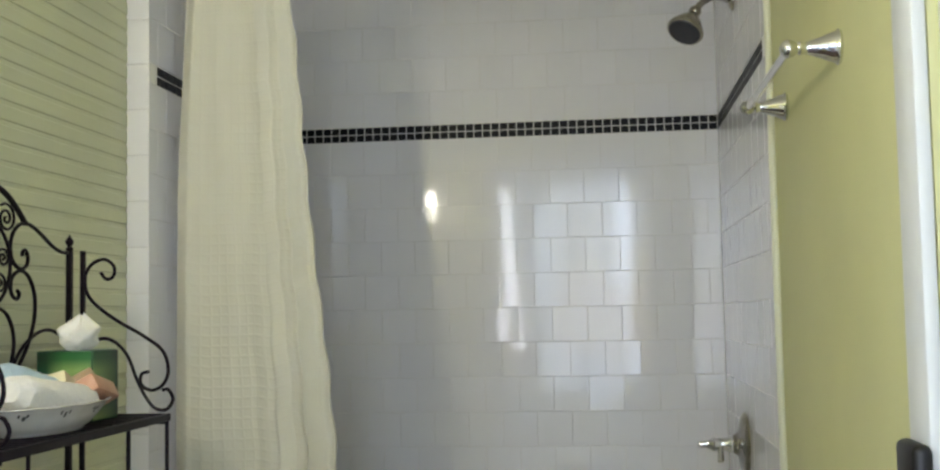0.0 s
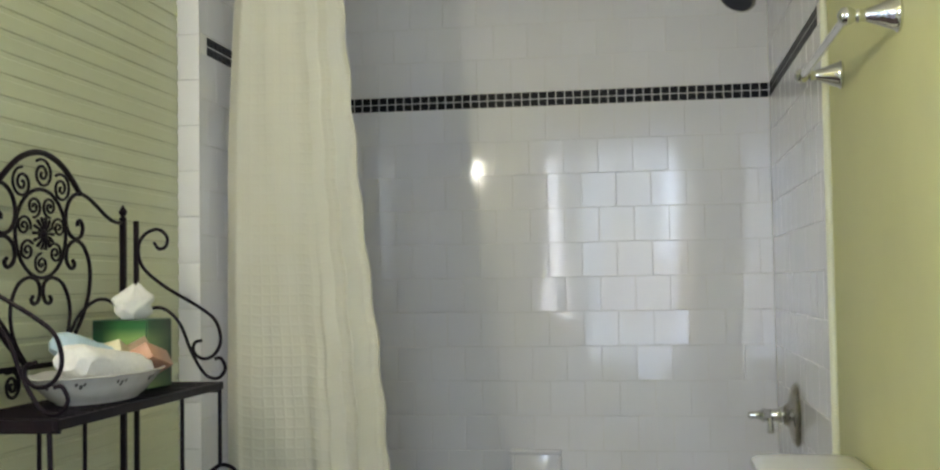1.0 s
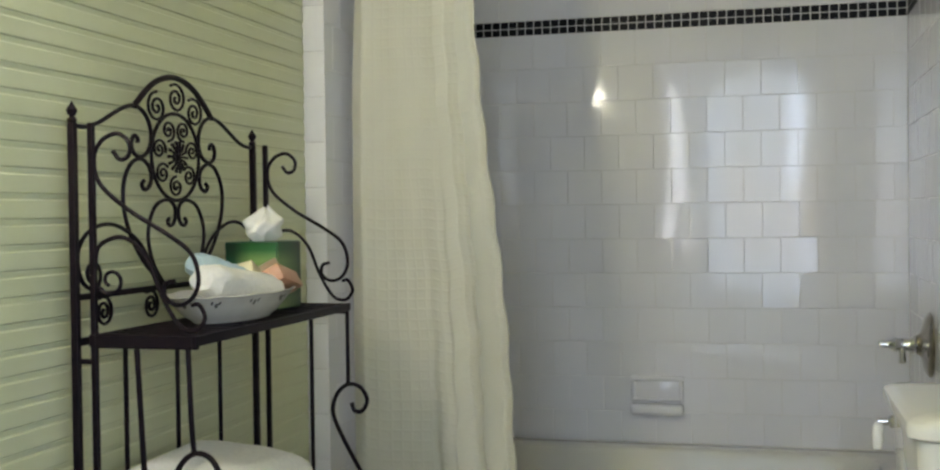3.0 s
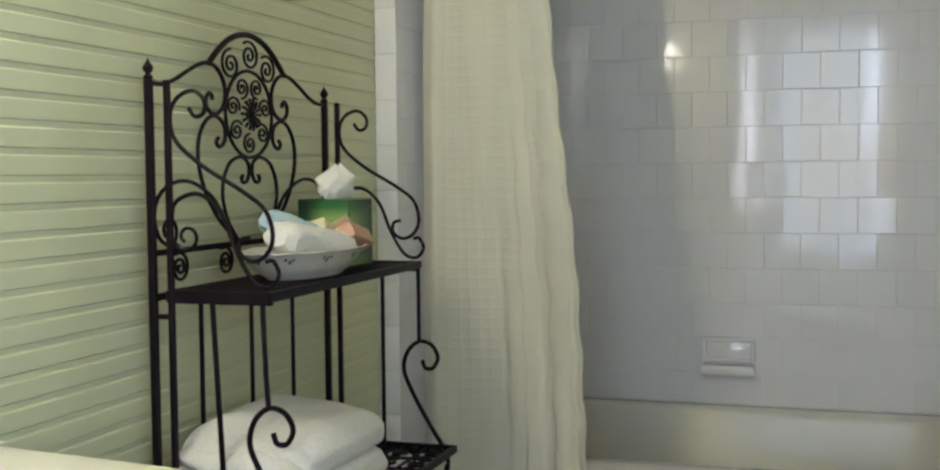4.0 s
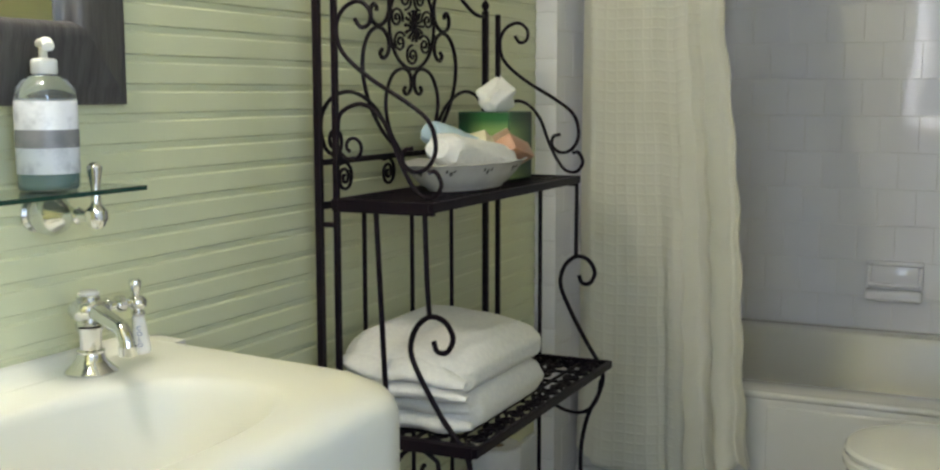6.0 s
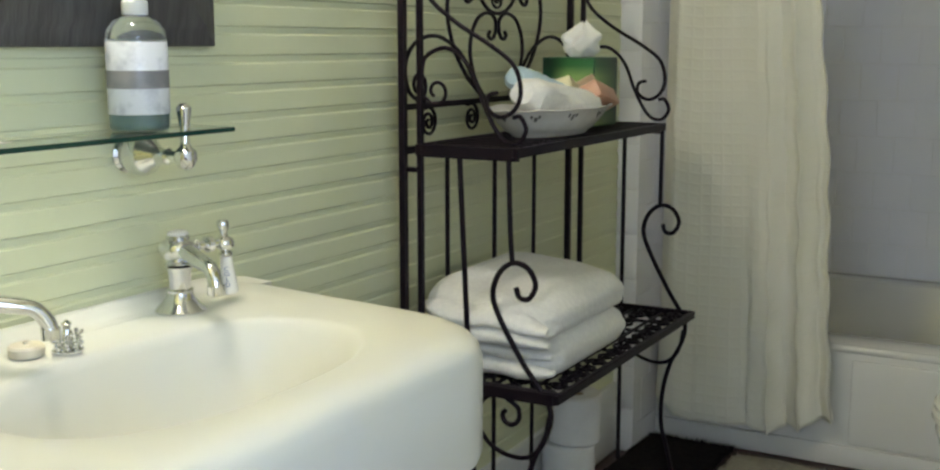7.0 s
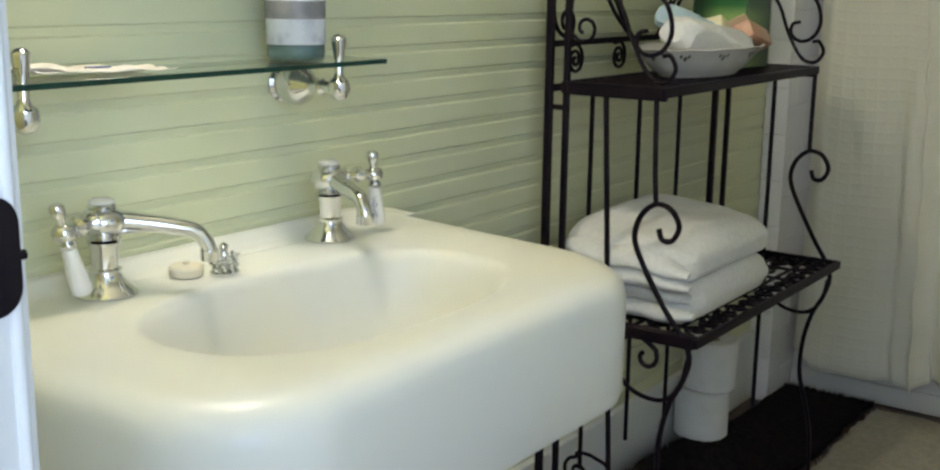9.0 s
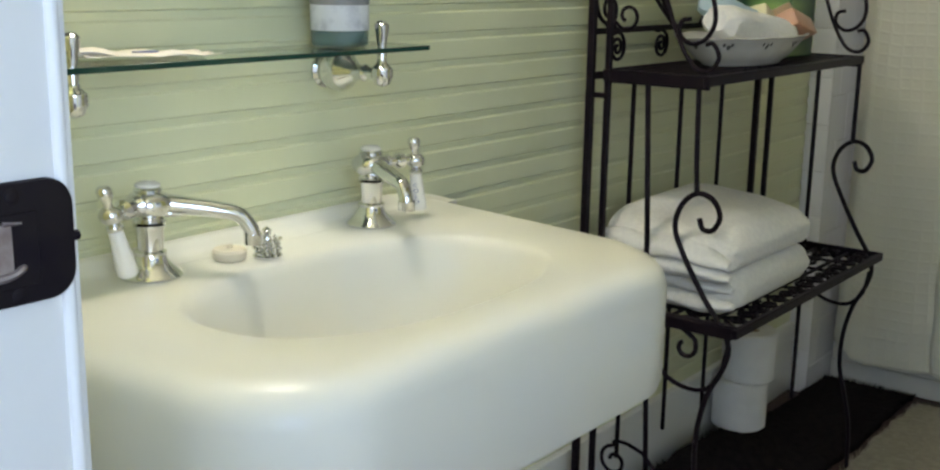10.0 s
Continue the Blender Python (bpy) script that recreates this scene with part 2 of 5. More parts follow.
# white door at the right wall; its glazed top and opening are assumed
door_1 = empty("door_1", "white painted door in its casing, glazed upper half assumed", "door", kind="structure")
for a in ((WY1, WY1 + 0.095, 0.0, WZ1 + 0.1), (WY0 - 0.095, WY0, 0.0, WZ1 + 0.1), (WY0 - 0.095, WY1 + 0.095, WZ1 + 0.1005, WZ1 + 0.19)):
    part("casing", cube(XR - 0.020, XR - 0.001, *a, 0.004), WHITE_PAINT, door_1)
for a in ((WY1 - 0.095, WY1 - 0.002, 0.005, WZ1 + 0.098), (WY0 + 0.002, WY0 + 0.095, 0.005, WZ1 + 0.098), (WY0 + 0.095, WY1 - 0.095, WZ1 - 0.004, WZ1 + 0.098), (WY0 + 0.095, WY1 - 0.095, WZ0 - 0.14, WZ0), (WY0 + 0.095, WY1 - 0.095, 0.005, 0.2)):
    part("stile", cube(XR + 0.012, XR + 0.052, *a, 0.004), WHITE_PAINT, door_1)
part("panel", cube(XR + 0.022, XR + 0.042, WY0 + 0.095, WY1 - 0.095, 0.2, WZ0 - 0.14), WHITE_PAINT, door_1)
part("glazing_bar", cube(XR + 0.016, XR + 0.048, (WY0 + WY1) / 2 - 0.012, (WY0 + WY1) / 2 + 0.012, WZ0, WZ1 - 0.004, 0.003), WHITE_PAINT, door_1)
part("rim_lock", cube(XR - 0.045, XR - 0.0205, WY1 - 0.02, WY1 + 0.072, 0.80, 0.925, 0.011, 4), mat("black_iron_lock", (0.012, 0.011, 0.012), 0.4, metal=0.3), door_1, "black iron rim lock")

# ---- bathtub ----
tub = empty("bathtub", "white enamelled built-in bathtub with plain apron", "bathtub")
TZ, TY = 0.317, 2.918


def rrect(cx, cy, hx, hy, z, r, n=24):
    """A rounded rectangle as a ring of 4 * n points."""
    out = []
    for q, (sx, sy) in enumerate(((1, 1), (-1, 1), (-1, -1), (1, -1))):
        for k in range(n):
            a = (q + k / (n - 1)) * math.pi / 2
            out.append(Vector((cx + sx * (hx - r) + r * math.cos(a), cy + sy * (hy - r) + r * math.sin(a), z)))
    return out


tx, ty = (AXL + AXR) / 2, (TY + YB) / 2
hx, hy = (AXR - AXL) / 2 - 0.002, (YB - TY) / 2 - 0.001
rings = [rrect(tx, ty, hx, hy, 0.02, 0.004), rrect(tx, ty, hx, hy, TZ - 0.03, 0.006), rrect(tx, ty, hx, hy, TZ - 0.016, 0.008), rrect(tx, ty, hx - 0.005, hy - 0.005, TZ - 0.005, 0.01), rrect(tx, ty, hx - 0.016, hy - 0.016, TZ, 0.012)]
for d, dz, r in ((0.07, 0.0, 0.12), (0.085, -0.006, 0.13), (0.095, -0.03, 0.14), (0.12, -0.2, 0.15), (0.16, -0.25, 0.15), (0.22, -0.262, 0.12)):
    rings.append(rrect(tx, ty + 0.02, hx - d - 0.02, hy - d - 0.02, TZ + dz, r))
part("tub_body", loft(rings), TUB_WHITE, tub)
part("apron_panel", cube(-0.604, AXR - 0.02, TY - 0.007, TY + 0.01, 0.060, TZ - 0.036, 0.005, 3), TUB_WHITE, tub)
part("toe_strip", cube(AXL + 0.003, AXR - 0.003, TY - 0.012, TY + 0.03, 0.001, 0.055, 0.005), TUB_WHITE, tub)
part("rim_roll", tube(bmesh.new(), [(AXL + 0.004, TY + 0.004, TZ - 0.010), (AXR - 0.004, TY + 0.004, TZ - 0.010)], 0.010, 14), TUB_WHITE, tub)

# ---- sink ----
SZ = 0.725
sink = empty("sink", "wall-hung white enamelled sink with yellowed top", "sink")

SX0, SX1, SY0, SY1 = XL + 0.002, -0.705, 0.548, 1.268
scx, scy, shx, shy = (SX0 + SX1) / 2, (SY0 + SY1) / 2, (SX1 - SX0) / 2, (SY1 - SY0) / 2


def body_ring(d, z_):
    """The sink's outline, drawn in by d: square at the wall, round at the front."""
    out = []
    r = 0.13
    pts = []
    for k in range(40):
        pts.append((SX0, SY1 - d - (SY1 - SY0 - 2 * d) * k / 40))
    for k in range(18):
        pts.append((SX0 + (SX1 - d - r - SX0) * k / 18, SY0 + d))
    for k in range(16):
        a = -math.pi / 2 + math.pi / 2 * k / 16
        pts.append((SX1 - d - r + r * math.cos(a), SY0 + d + r + r * math.sin(a)))
    for k in range(30):
        pts.append((SX1 - d, SY0 + d + r + (SY1 - SY0 - 2 * d - 2 * r) * k / 30))
    for k in range(16):
        a = math.pi / 2 * k / 16
        pts.append((SX1 - d - r + r * math.cos(a), SY1 - d - r + r * math.sin(a)))
    for k in range(18):
        pts.append((SX1 - d - r + (SX0 - SX1 + d + r) * k / 18, SY1 - d))
    return [Vector((x, y, z_)) for x, y in pts]


def bowl_ring(hx_, hy_, z_, like, cx=-0.915, cy=0.905, p=2.4):
    out = []
    for v in like:
        a = math.atan2((v.y - cy) / hy_, (v.x - cx) / hx_)
        c, s = math.cos(a), math.sin(a)
        d = (abs(c) ** p + abs(s) ** p) ** (-1 / p)
        out.append(Vector((cx + hx_ * c * d, cy + hy_ * s * d, z_)))
    return out


outer = body_ring(0.05, SZ)
rings = [body_ring(0.012, SZ - 0.165), body_ring(0.003, SZ - 0.16), body_ring(0.0, SZ - 0.15), body_ring(0.0, SZ - 0.035), body_ring(0.003, SZ - 0.021), body_ring(0.01, SZ - 0.01), body_ring(0.021, SZ - 0.003), body_ring(0.035, SZ)]
for hx_, hy_, dz in ((0.144, 0.240, -0.0005), (0.139, 0.235, -0.002), (0.134, 0.230, -0.006), (0.129, 0.224, -0.016), (0.121, 0.212, -0.055), (0.104, 0.187, -0.098), (0.072, 0.14, -0.128), (0.03, 0.05, -0.138)):
    rings.append(bowl_ring(hx_, hy_, SZ + dz, outer))
basin = loft(rings)
for v in basin.verts:
    # the sides flare and rise towards the wall
    back = max(0.0, min(1.0, (SX1 - 0.13 - v.co.x) / (SX1 - 0.13 - SX0)))
    side = max(-1.0, min(1.0, (v.co.y - scy) / shy))
    v.co.y += 0.034 * back * side ** 5
    if v.co.z > SZ - 0.06:
        v.co.z += 0.008 * back * side ** 6
part("sink_body", basin, PORCELAIN, sink)
ledge = []
for y_ in [SY0 - 0.030 + (SY1 - SY0 + 0.060) * k / 24 for k in range(25)]:
    fade = min(1.0, 0.12 + min(y_ - SY0 + 0.030, SY1 + 0.030 - y_) / 0.09)
    ledge.append([Vector((SX0 - 0.0005 + a, y_, SZ + (b * fade if b > 0 else b))) for a, b in ((0.0, -0.02), (0.0, 0.013), (0.002, 0.0155), (0.006, 0.0165), (0.012, 0.0160), (0.018, 0.0130), (0.024, 0.0080), (0.031, 0.0035), (0.040, 0.0010), (0.052, 0.0002), (0.052, -0.02))])
part("back_ledge", loft(ledge), PORCELAIN, sink)
part("drain", turned([(0.022, 0), (0.024, 0.003), (0.018, 0.004), (0.006, 0.002)], pose(-0.925, 0.905, SZ - 0.1375)), CHROME, sink, "chrome drain ring")
part("waste_pipe", tube(bmesh.new(), smooth_path([(-0.925, 0.905, SZ - 0.14), (-0.925, 0.905, 0.42), (-0.95, 0.905, 0.36), (-1.02, 0.905, 0.36), (XL + 0.01, 0.905, 0.40)]), 0.018, 12), DARK_CHROME, sink, "dull metal waste pipe")

# ---- iron shelf rack ----
rack = empty("shelf_rack", "dark bronze wrought-iron folding rack with scrollwork", "shelf rack")
RX0, RX1, RXL, RY0, RY1 = -1.130, -0.912, -0.835, 1.664, 2.342
ZT, ZL = 0.897, 0.497
RYC = (RY0 + RY1) / 2


def bar_yz(pts, r, x=RX0, steps=5):
    return tube(bmesh.new(), smooth_path([(x, a, b) for a, b in pts], steps), r * 0.78)


def bar_xz(pts, r, y, steps=5):
    return tube(bmesh.new(), smooth_path([(a, y, b) for a, b in pts], steps), r * 0.78)


def square_bar(x, y, z0, z1, half):
    return cube(x - half, x + half, y - half, y + half, z0, z1, 0.0012, 1)


# back panel: two tall posts with finials, three bars, rails
for y in (RY0, RY1):
    part("post", square_bar(RX0, y, 0.002, 1.245, 0.0062), IRON, rack)
    part("finial", turned([(0.005, 0), (0.008, 0.003), (0.008, 0.006), (0.004, 0.010), (0.008, 0.016), (0.009, 0.021), (0.006, 0.026), (0.002, 0.032), (0.0005, 0.036)], pose(RX0, y, 1.244), 14), IRON, rack)
for y in (1.812, 1.995, 2.170):
    part("back_bar", tube(bmesh.new(), [(RX0, y, 0.14), (RX0, y, ZT - 0.01)], 0.0045, 8), IRON, rack)
part("back_rail", cube(RX0 - 0.005, RX0 + 0.005, RY0, RY1, 0.952, 0.962, 0.001, 1), IRON, rack)
part("back_rail", cube(RX0 - 0.005, RX0 + 0.005, RY0, RY1, ZT - 0.02, ZT - 0.008, 0.001, 1), IRON, rack)

# crown, arch and medallion, alike on both halves
for s in (-1, 1):
    def half(pts, s=s):
        return [(RYC + s * u, w) for u, w in pts]
    part("crown_bar", bar_yz(half([(0.336, 1.240), (0.300, 1.240), (0.262, 1.250), (0.220, 1.268), (0.185, 1.282), (0.152, 1.289), (0.124, 1.284), (0.102, 1.268), (0.091, 1.245), (0.094, 1.221), (0.110, 1.204), (0.134, 1.198), (0.154, 1.206), (0.159, 1.222), (0.149, 1.235), (0.138, 1.231), (0.138, 1.223)]), 0.0050), IRON, rack)
    part("side_bar", bar_yz(half([(0.118, 1.155), (0.126, 1.148), (0.118, 1.139), (0.103, 1.143), (0.093, 1.157), (0.096, 1.177), (0.115, 1.191), (0.138, 1.194), (0.163, 1.183), (0.183, 1.158), (0.190, 1.126), (0.183, 1.088), (0.160, 1.046), (0.122, 1.006), (0.078, 0.975), (0.055, 0.958)]), 0.0050), IRON, rack)
    part("heart_bar", bar_yz(half([(0.030, 1.086), (0.036, 1.079), (0.028, 1.072), (0.014, 1.076), (0.006, 1.092), (0.010, 1.110), (0.030, 1.120), (0.054, 1.119), (0.080, 1.108), (0.100, 1.083), (0.107, 1.056), (0.103, 1.030), (0.088, 0.999), (0.062, 0.972), (0.046, 0.958)]), 0.0047), IRON, rack)
    part("loop_bar", bar_yz(half([(0.060, 0.960), (0.088, 0.990), (0.135, 1.040), (0.190, 1.068), (0.240, 1.077), (0.290, 1.068), (0.322, 1.045), (0.331, 1.015), (0.318, 0.982), (0.285, 0.964)]), 0.0047), IRON, rack)
    part("scroll", bar_yz(half([(0.285, 0.962)] + spiral(0.288, 0.992, 0.028, 1.2, -1.4, -1, 0.3)), 0.0042, steps=2), IRON, rack)
    for u in (0.256, 0.101):
        part("scroll", bar_yz(half([(u + 0.022, 0.953)] + spiral(u, 0.927, 0.027, 2.1, 1.1, 1, 0.12)), 0.0040, steps=2), IRON, rack)
part("arch_bar", bar_yz([(RYC + u, w) for u, w in ((-0.148, 1.288), (-0.118, 1.312), (-0.080, 1.336), (-0.040, 1.350), (0.0, 1.355), (0.040, 1.350), (0.080, 1.336), (0.118, 1.312), (0.148, 1.288))], 0.0074), IRON, rack)
part("medallion_rim", tube(bmesh.new(), [(RX0, RYC + 0.091 * math.cos(q), 1.203 + 0.083 * math.sin(q)) for q in [2 * math.pi * k / 48 for k in range(48)]], 0.0036, 8, True), IRON, rack)


def curl(u, w, ru, rw, turns, start, wind, r):
    """A spiral bar squeezed to ru across and rw up."""
    pts = [(RYC + u + (a - RYC) * ru / 0.03, w + b * rw / 0.03) for a, b in spiral(RYC, 0.0, 0.03, turns, start, wind, 0.10)]
    return bar_yz(pts, r, steps=2)


for u, w, wind in ((-0.068, 1.293, 1), (0.004, 1.315, -1), (0.074, 1.293, -1)):
    part("spiral", curl(u, w, 0.035, 0.029, 2.0, 1.57 if wind > 0 else 2.2, wind, 0.0036), IRON, rack)
for u, w, start, wind in ((-0.027, 1.252, -1.6, 1), (0.030, 1.254, -1.5, -1), (-0.062, 1.215, -0.3, 1), (0.064, 1.216, 3.4, -1), (-0.050, 1.170, 0.7, 1), (0.051, 1.167, 2.4, -1), (0.0, 1.146, 1.6, 1)):
    part("spiral", curl(u, w, 0.025, 0.020, 1.8, start, wind, 0.0034), IRON, rack)
for q in range(14):
    a = q * math.pi / 7
    part("petal", tube(bmesh.new(), [(RX0 + 0.002, RYC + 0.002 + 0.004 * math.cos(a), 1.203 + 0.004 * math.sin(a)), (RX0 + 0.006, RYC + 0.002 + 0.020 * math.cos(a), 1.203 + 0.017 * math.sin(a)), (RX0 + 0.003, RYC + 0.002 + 0.036 * math.cos(a), 1.203 + 0.031 * math.sin(a))], [0.0016, 0.0026, 0.0034], 6), IRON, rack)
part("rosette", turned([(0.009, -0.003), (0.009, 0.004), (0.005, 0.009), (0.001, 0.010)], pose(RX0, RYC, 1.203, 0, 90, 0), 14), IRON, rack)

# side panels
for y in (RY0 + 0.004, RY1 - 0.004):
    part("side_post", square_bar(-1.098, y, 0.002, 1.243, 0.0050), IRON, rack)
    part("side_bar", tube(bmesh.new(), [(-0.985 if y < RYC else -0.996, y, 0.14), (-1.022 if y < RYC else -0.996, y, ZT - 0.01)], 0.0048, 8), IRON, rack)
    part("side_scroll", bar_xz([(-1.058, 1.196), (-1.046, 1.182), (-1.030, 1.188), (-1.029, 1.209), (-1.050, 1.224), (-1.078, 1.214), (-1.093, 1.186), (-1.083, 1.143), (-1.032, 1.100), (-0.963, 1.060), (-0.921, 1.028), (-0.909, 0.986), (-0.922, 0.956), (-0.948, 0.946), (-0.969, 0.960), (-0.967, 0.980), (-0.951, 0.985)], 0.0048, y, 5), IRON, rack)
    part("side_scroll", bar_xz([(-1.095, 1.005), (-1.088, 1.040), (-1.055, 1.056), (-1.026, 1.048), (-0.998, 1.018), (-0.978, 0.969), (-0.957, 0.930), (-0.937, 0.908), (-0.913, 0.906), (-0.899, 0.926), (-0.909, 0.947), (-0.922, 0.946)], 0.0048, y), IRON, rack)
    part("side_scroll", bar_xz([(-1.090, 0.965)] + spiral(-1.066, 0.985, 0.024, 1.1, 3.6, 1, 0.35), 0.0040, y, 2), IRON, rack)
    part("front_leg", bar_xz([(RX1 - (0.018 if y < RYC else 0), ZT - 0.01), (RX1 - (0.014 if y < RYC else 0), 0.76), (RX1 - (0.010 if y < RYC else 0), 0.709 if y < RYC else 0.722)], 0.0058, y, 2), IRON, rack)
    wave = [(-0.905, 0.682), (-0.898, 0.665), (-0.880, 0.666), (-0.869, 0.690), (-0.884, 0.716), (-0.912, 0.722), (-0.938, 0.700), (-0.948, 0.662), (-0.931, 0.616), (-0.889, 0.540), (-0.857, 0.490), (-0.848, 0.458), (-0.858, 0.420), (-0.880, 0.375), (-0.895, 0.310), (-0.896, 0.240), (-0.882, 0.187), (-0.865, 0.110), (-0.860, 0.004)]
    if y < RYC:
        wave = [(a - 0.010 * max(0, min(1, (b - 0.45) / 0.1)), b - 0.014 * max(0, min(1, (b - 0.5) / 0.15))) for a, b in wave]
    part("front_scroll", bar_xz(wave, 0.0060, y, 4), IRON, rack)
    part("side_scroll", bar_xz([(-0.852, 0.455), (-0.862, 0.408), (-0.890, 0.379), (-0.930, 0.377), (-0.965, 0.393), (-0.990, 0.430), (-0.975, 0.468), (-0.945, 0.481), (-0.912, 0.465)] + spiral(-0.926, 0.447, 0.020, 0.7, 0.4, -1, 0.5), 0.0052, y, 3), IRON, rack)
    part("side_rail", cube(-1.098, RXL, y - 0.005, y + 0.005, ZL - 0.010, ZL + 0.002, 0.001, 1), IRON, rack)
    part("side_rail", cube(-1.098, RX1, y - 0.005, y + 0.005, ZT - 0.022, ZT - 0.010, 0.001, 1), IRON, rack)
    if y < RYC:
        part("side_scroll", bar_xz(spiral(-1.052, 0.205, 0.030, 1.2, 1.6, 1, 0.3)[::-1] + [(-1.05, 0.245), (-0.995, 0.235), (-0.950, 0.180), (-0.925, 0.140)], 0.0045, y, 2), IRON, rack)
    part("hook", tube(bmesh.new(), [(RX0, y, ZT - 0.045), (-1.098, y, ZT - 0.045)], 0.0045, 8), IRON, rack)


def wire_shelf(z_, x0, x1, fine):
    """A framed shelf of bars with rows of scrolls."""
    frame_ob = part("shelf", cube(x0, x0 + 0.012, RY0 - 0.004, RY1 + 0.004, z_ - 0.02, z_, 0.001, 1), IRON, rack)
    part("edge_bar", cube(x1 - 0.010, x1, RY0 - 0.008, RY1 + 0.008, z_ - 0.016, z_, 0.001, 1), IRON, frame_ob)
    for y in (RY0, RY1):
        part("edge_bar", cube(x0 + 0.012, x1 - 0.010, y - 0.005, y + 0.005, z_ - 0.02, z_, 0.001, 1), IRON, frame_ob)
    if fine:
        for k in range(1, 23):
            y = RY0 + (RY1 - RY0) * k / 23
            part("slat", cube(x0 + 0.012, x1 - 0.01, y - 0.006, y + 0.006, z_ - 0.006, z_ - 0.001), IRON, frame_ob)
        for k in range(1, 6):
            x = x0 + (x1 - x0) * k / 6
            part("slat", cube(x - 0.006, x + 0.006, RY0 + 0.005, RY1 - 0.005, z_ - 0.012, z_ - 0.0065), IRON, frame_ob)
        return
    for k in range(1, 4):
        x = x0 + (x1 - x0) * k / 4
        part("cross_bar", tube(bmesh.new(), [(x, RY0, z_ - 0.009), (x, RY1, z_ - 0.009)], 0.0036, 6), IRON, frame_ob)
    for k in range(1, 8):
        y = RY0 + (RY1 - RY0) * k / 8
        part("cross_bar", tube(bmesh.new(), [(x0, y, z_ - 0.012), (x1, y, z_ - 0.012)], 0.0036, 6), IRON, frame_ob)
    w = (x1 - x0) / 4
    for i in range(4):
        for j in range(16):
            cx, cy = x0 + (i + 0.5) * w, RY0 + (RY1 - RY0) * (j + 0.5) / 16
            pts = spiral(cx, cy, min(w, 0.042) * 0.48, 1.7, 1.5 * j + i, 1 if (i + j) % 2 else -1, 0.15)
            part("shelf_scroll", tube(bmesh.new(), [(a, b, z_ - 0.006) for a, b in pts], 0.0030, 6), IRON, frame_ob)


wire_shelf(ZT, -1.104, RX1 + 0.004, True)
wire_shelf(ZL, -1.104, RXL + 0.004, False)

# ---- things on the rack ----
TERRY = mat("white_terry", (0.80, 0.79, 0.76), 0.95, spec=0.1, second=(0.755, 0.745, 0.725), scale=110, mix=(0.4, 0.6), bump=1.0, bump_scale=130)


TCX, TCY = -0.996, 1.882


def sag(p):
    u, v = (p.x - TCX) / 0.13, (p.y - TCY) / 0.22
    f = (p.z - ZL) / 0.155
    dz = 0.016 * noise.noise(Vector((p.x * 8, p.y * 6, 1.7))) - 0.046 * max(0, -v - 0.12) ** 1.5 - 0.032 * max(0, v - 0.2) ** 1.5 - 0.020 * max(0, u - 0.1) ** 1.6
    return Vector((p.x, p.y, max(p.z + f * dz, ZL + 0.0015)))


def soft_slab(cx, cy, hx_, hy_, z0_, z1_, seed):
    """One fold of a towel: a plump rounded layer that sags at its rims and bulges unevenly."""
    layers = []
    n = 22
    r = (z1_ - z0_) / 2

    for k in range(n):
        a = -math.pi / 2 + math.pi * k / (n - 1)
        inset = r * 1.0 * (1 - abs(math.cos(a)) ** 0.55)
        zz = (z0_ + z1_) / 2 + r * math.sin(a)
        ring = []
        for v in rrect(0, 0, hx_ - inset, hy_ - inset, 0, min(0.062, hx_ - inset - 0.01), 16):
            w = noise.noise(Vector((v.x * 7 + seed, v.y * 7, seed * 0.7 + zz * 3)))
            w2 = noise.noise(Vector((v.x * 30 + seed, v.y * 30, zz * 50)))
            k2 = 1 + 0.075 * w + 0.035 * w2
            ring.append(sag(Vector((cx + v.x * k2, cy + v.y * (1 + 0.05 * w + 0.022 * w2), zz))))
        layers.append(ring)
    top = layers[-1]
    c = sum(top, Vector()) / len(top)
    for f in (0.86, 0.7, 0.52, 0.34, 0.16, 0.03):
        ring = []
        for v in top:
            p = c + (v - c) * f
            ring.append(Vector((p.x, p.y, p.z + 0.006 * (1 - f) + 0.006 * noise.noise(Vector((p.x * 14, p.y * 12, seed))) + 0.0022 * noise.noise(Vector((p.x * 55, p.y * 55, seed))))))
        layers.append(ring)
    return loft(layers)


def rolled_edge(y_, z_, r, x0, x1, seed):
    """A rolled end of a towel, lying along x."""
    rings = []
    for k in range(21):
        f = k / 20
        e = min(1, 3.4 * min(f, 1 - f) + 0.10) ** 0.55
        ring = []
        for j in range(22):
            q = 2 * math.pi * j / 22
            rr = r * e * (1 + 0.13 * noise.noise(Vector((math.cos(q) * 1.2, math.sin(q) * 1.2, f * 4 + seed))) + 0.04 * noise.noise(Vector((math.cos(q) * 5, math.sin(q) * 5, f * 18 + seed))))
            ring.append(sag(Vector((x0 + (x1 - x0) * f, y_ + 1.25 * rr * math.cos(q) + 0.010 * noise.noise(Vector((f * 3, seed, 0))), z_ + rr * math.sin(q) + 0.004 * noise.noise(Vector((f * 3, seed, 4)))))))
        rings.append(ring)
    return loft(rings)


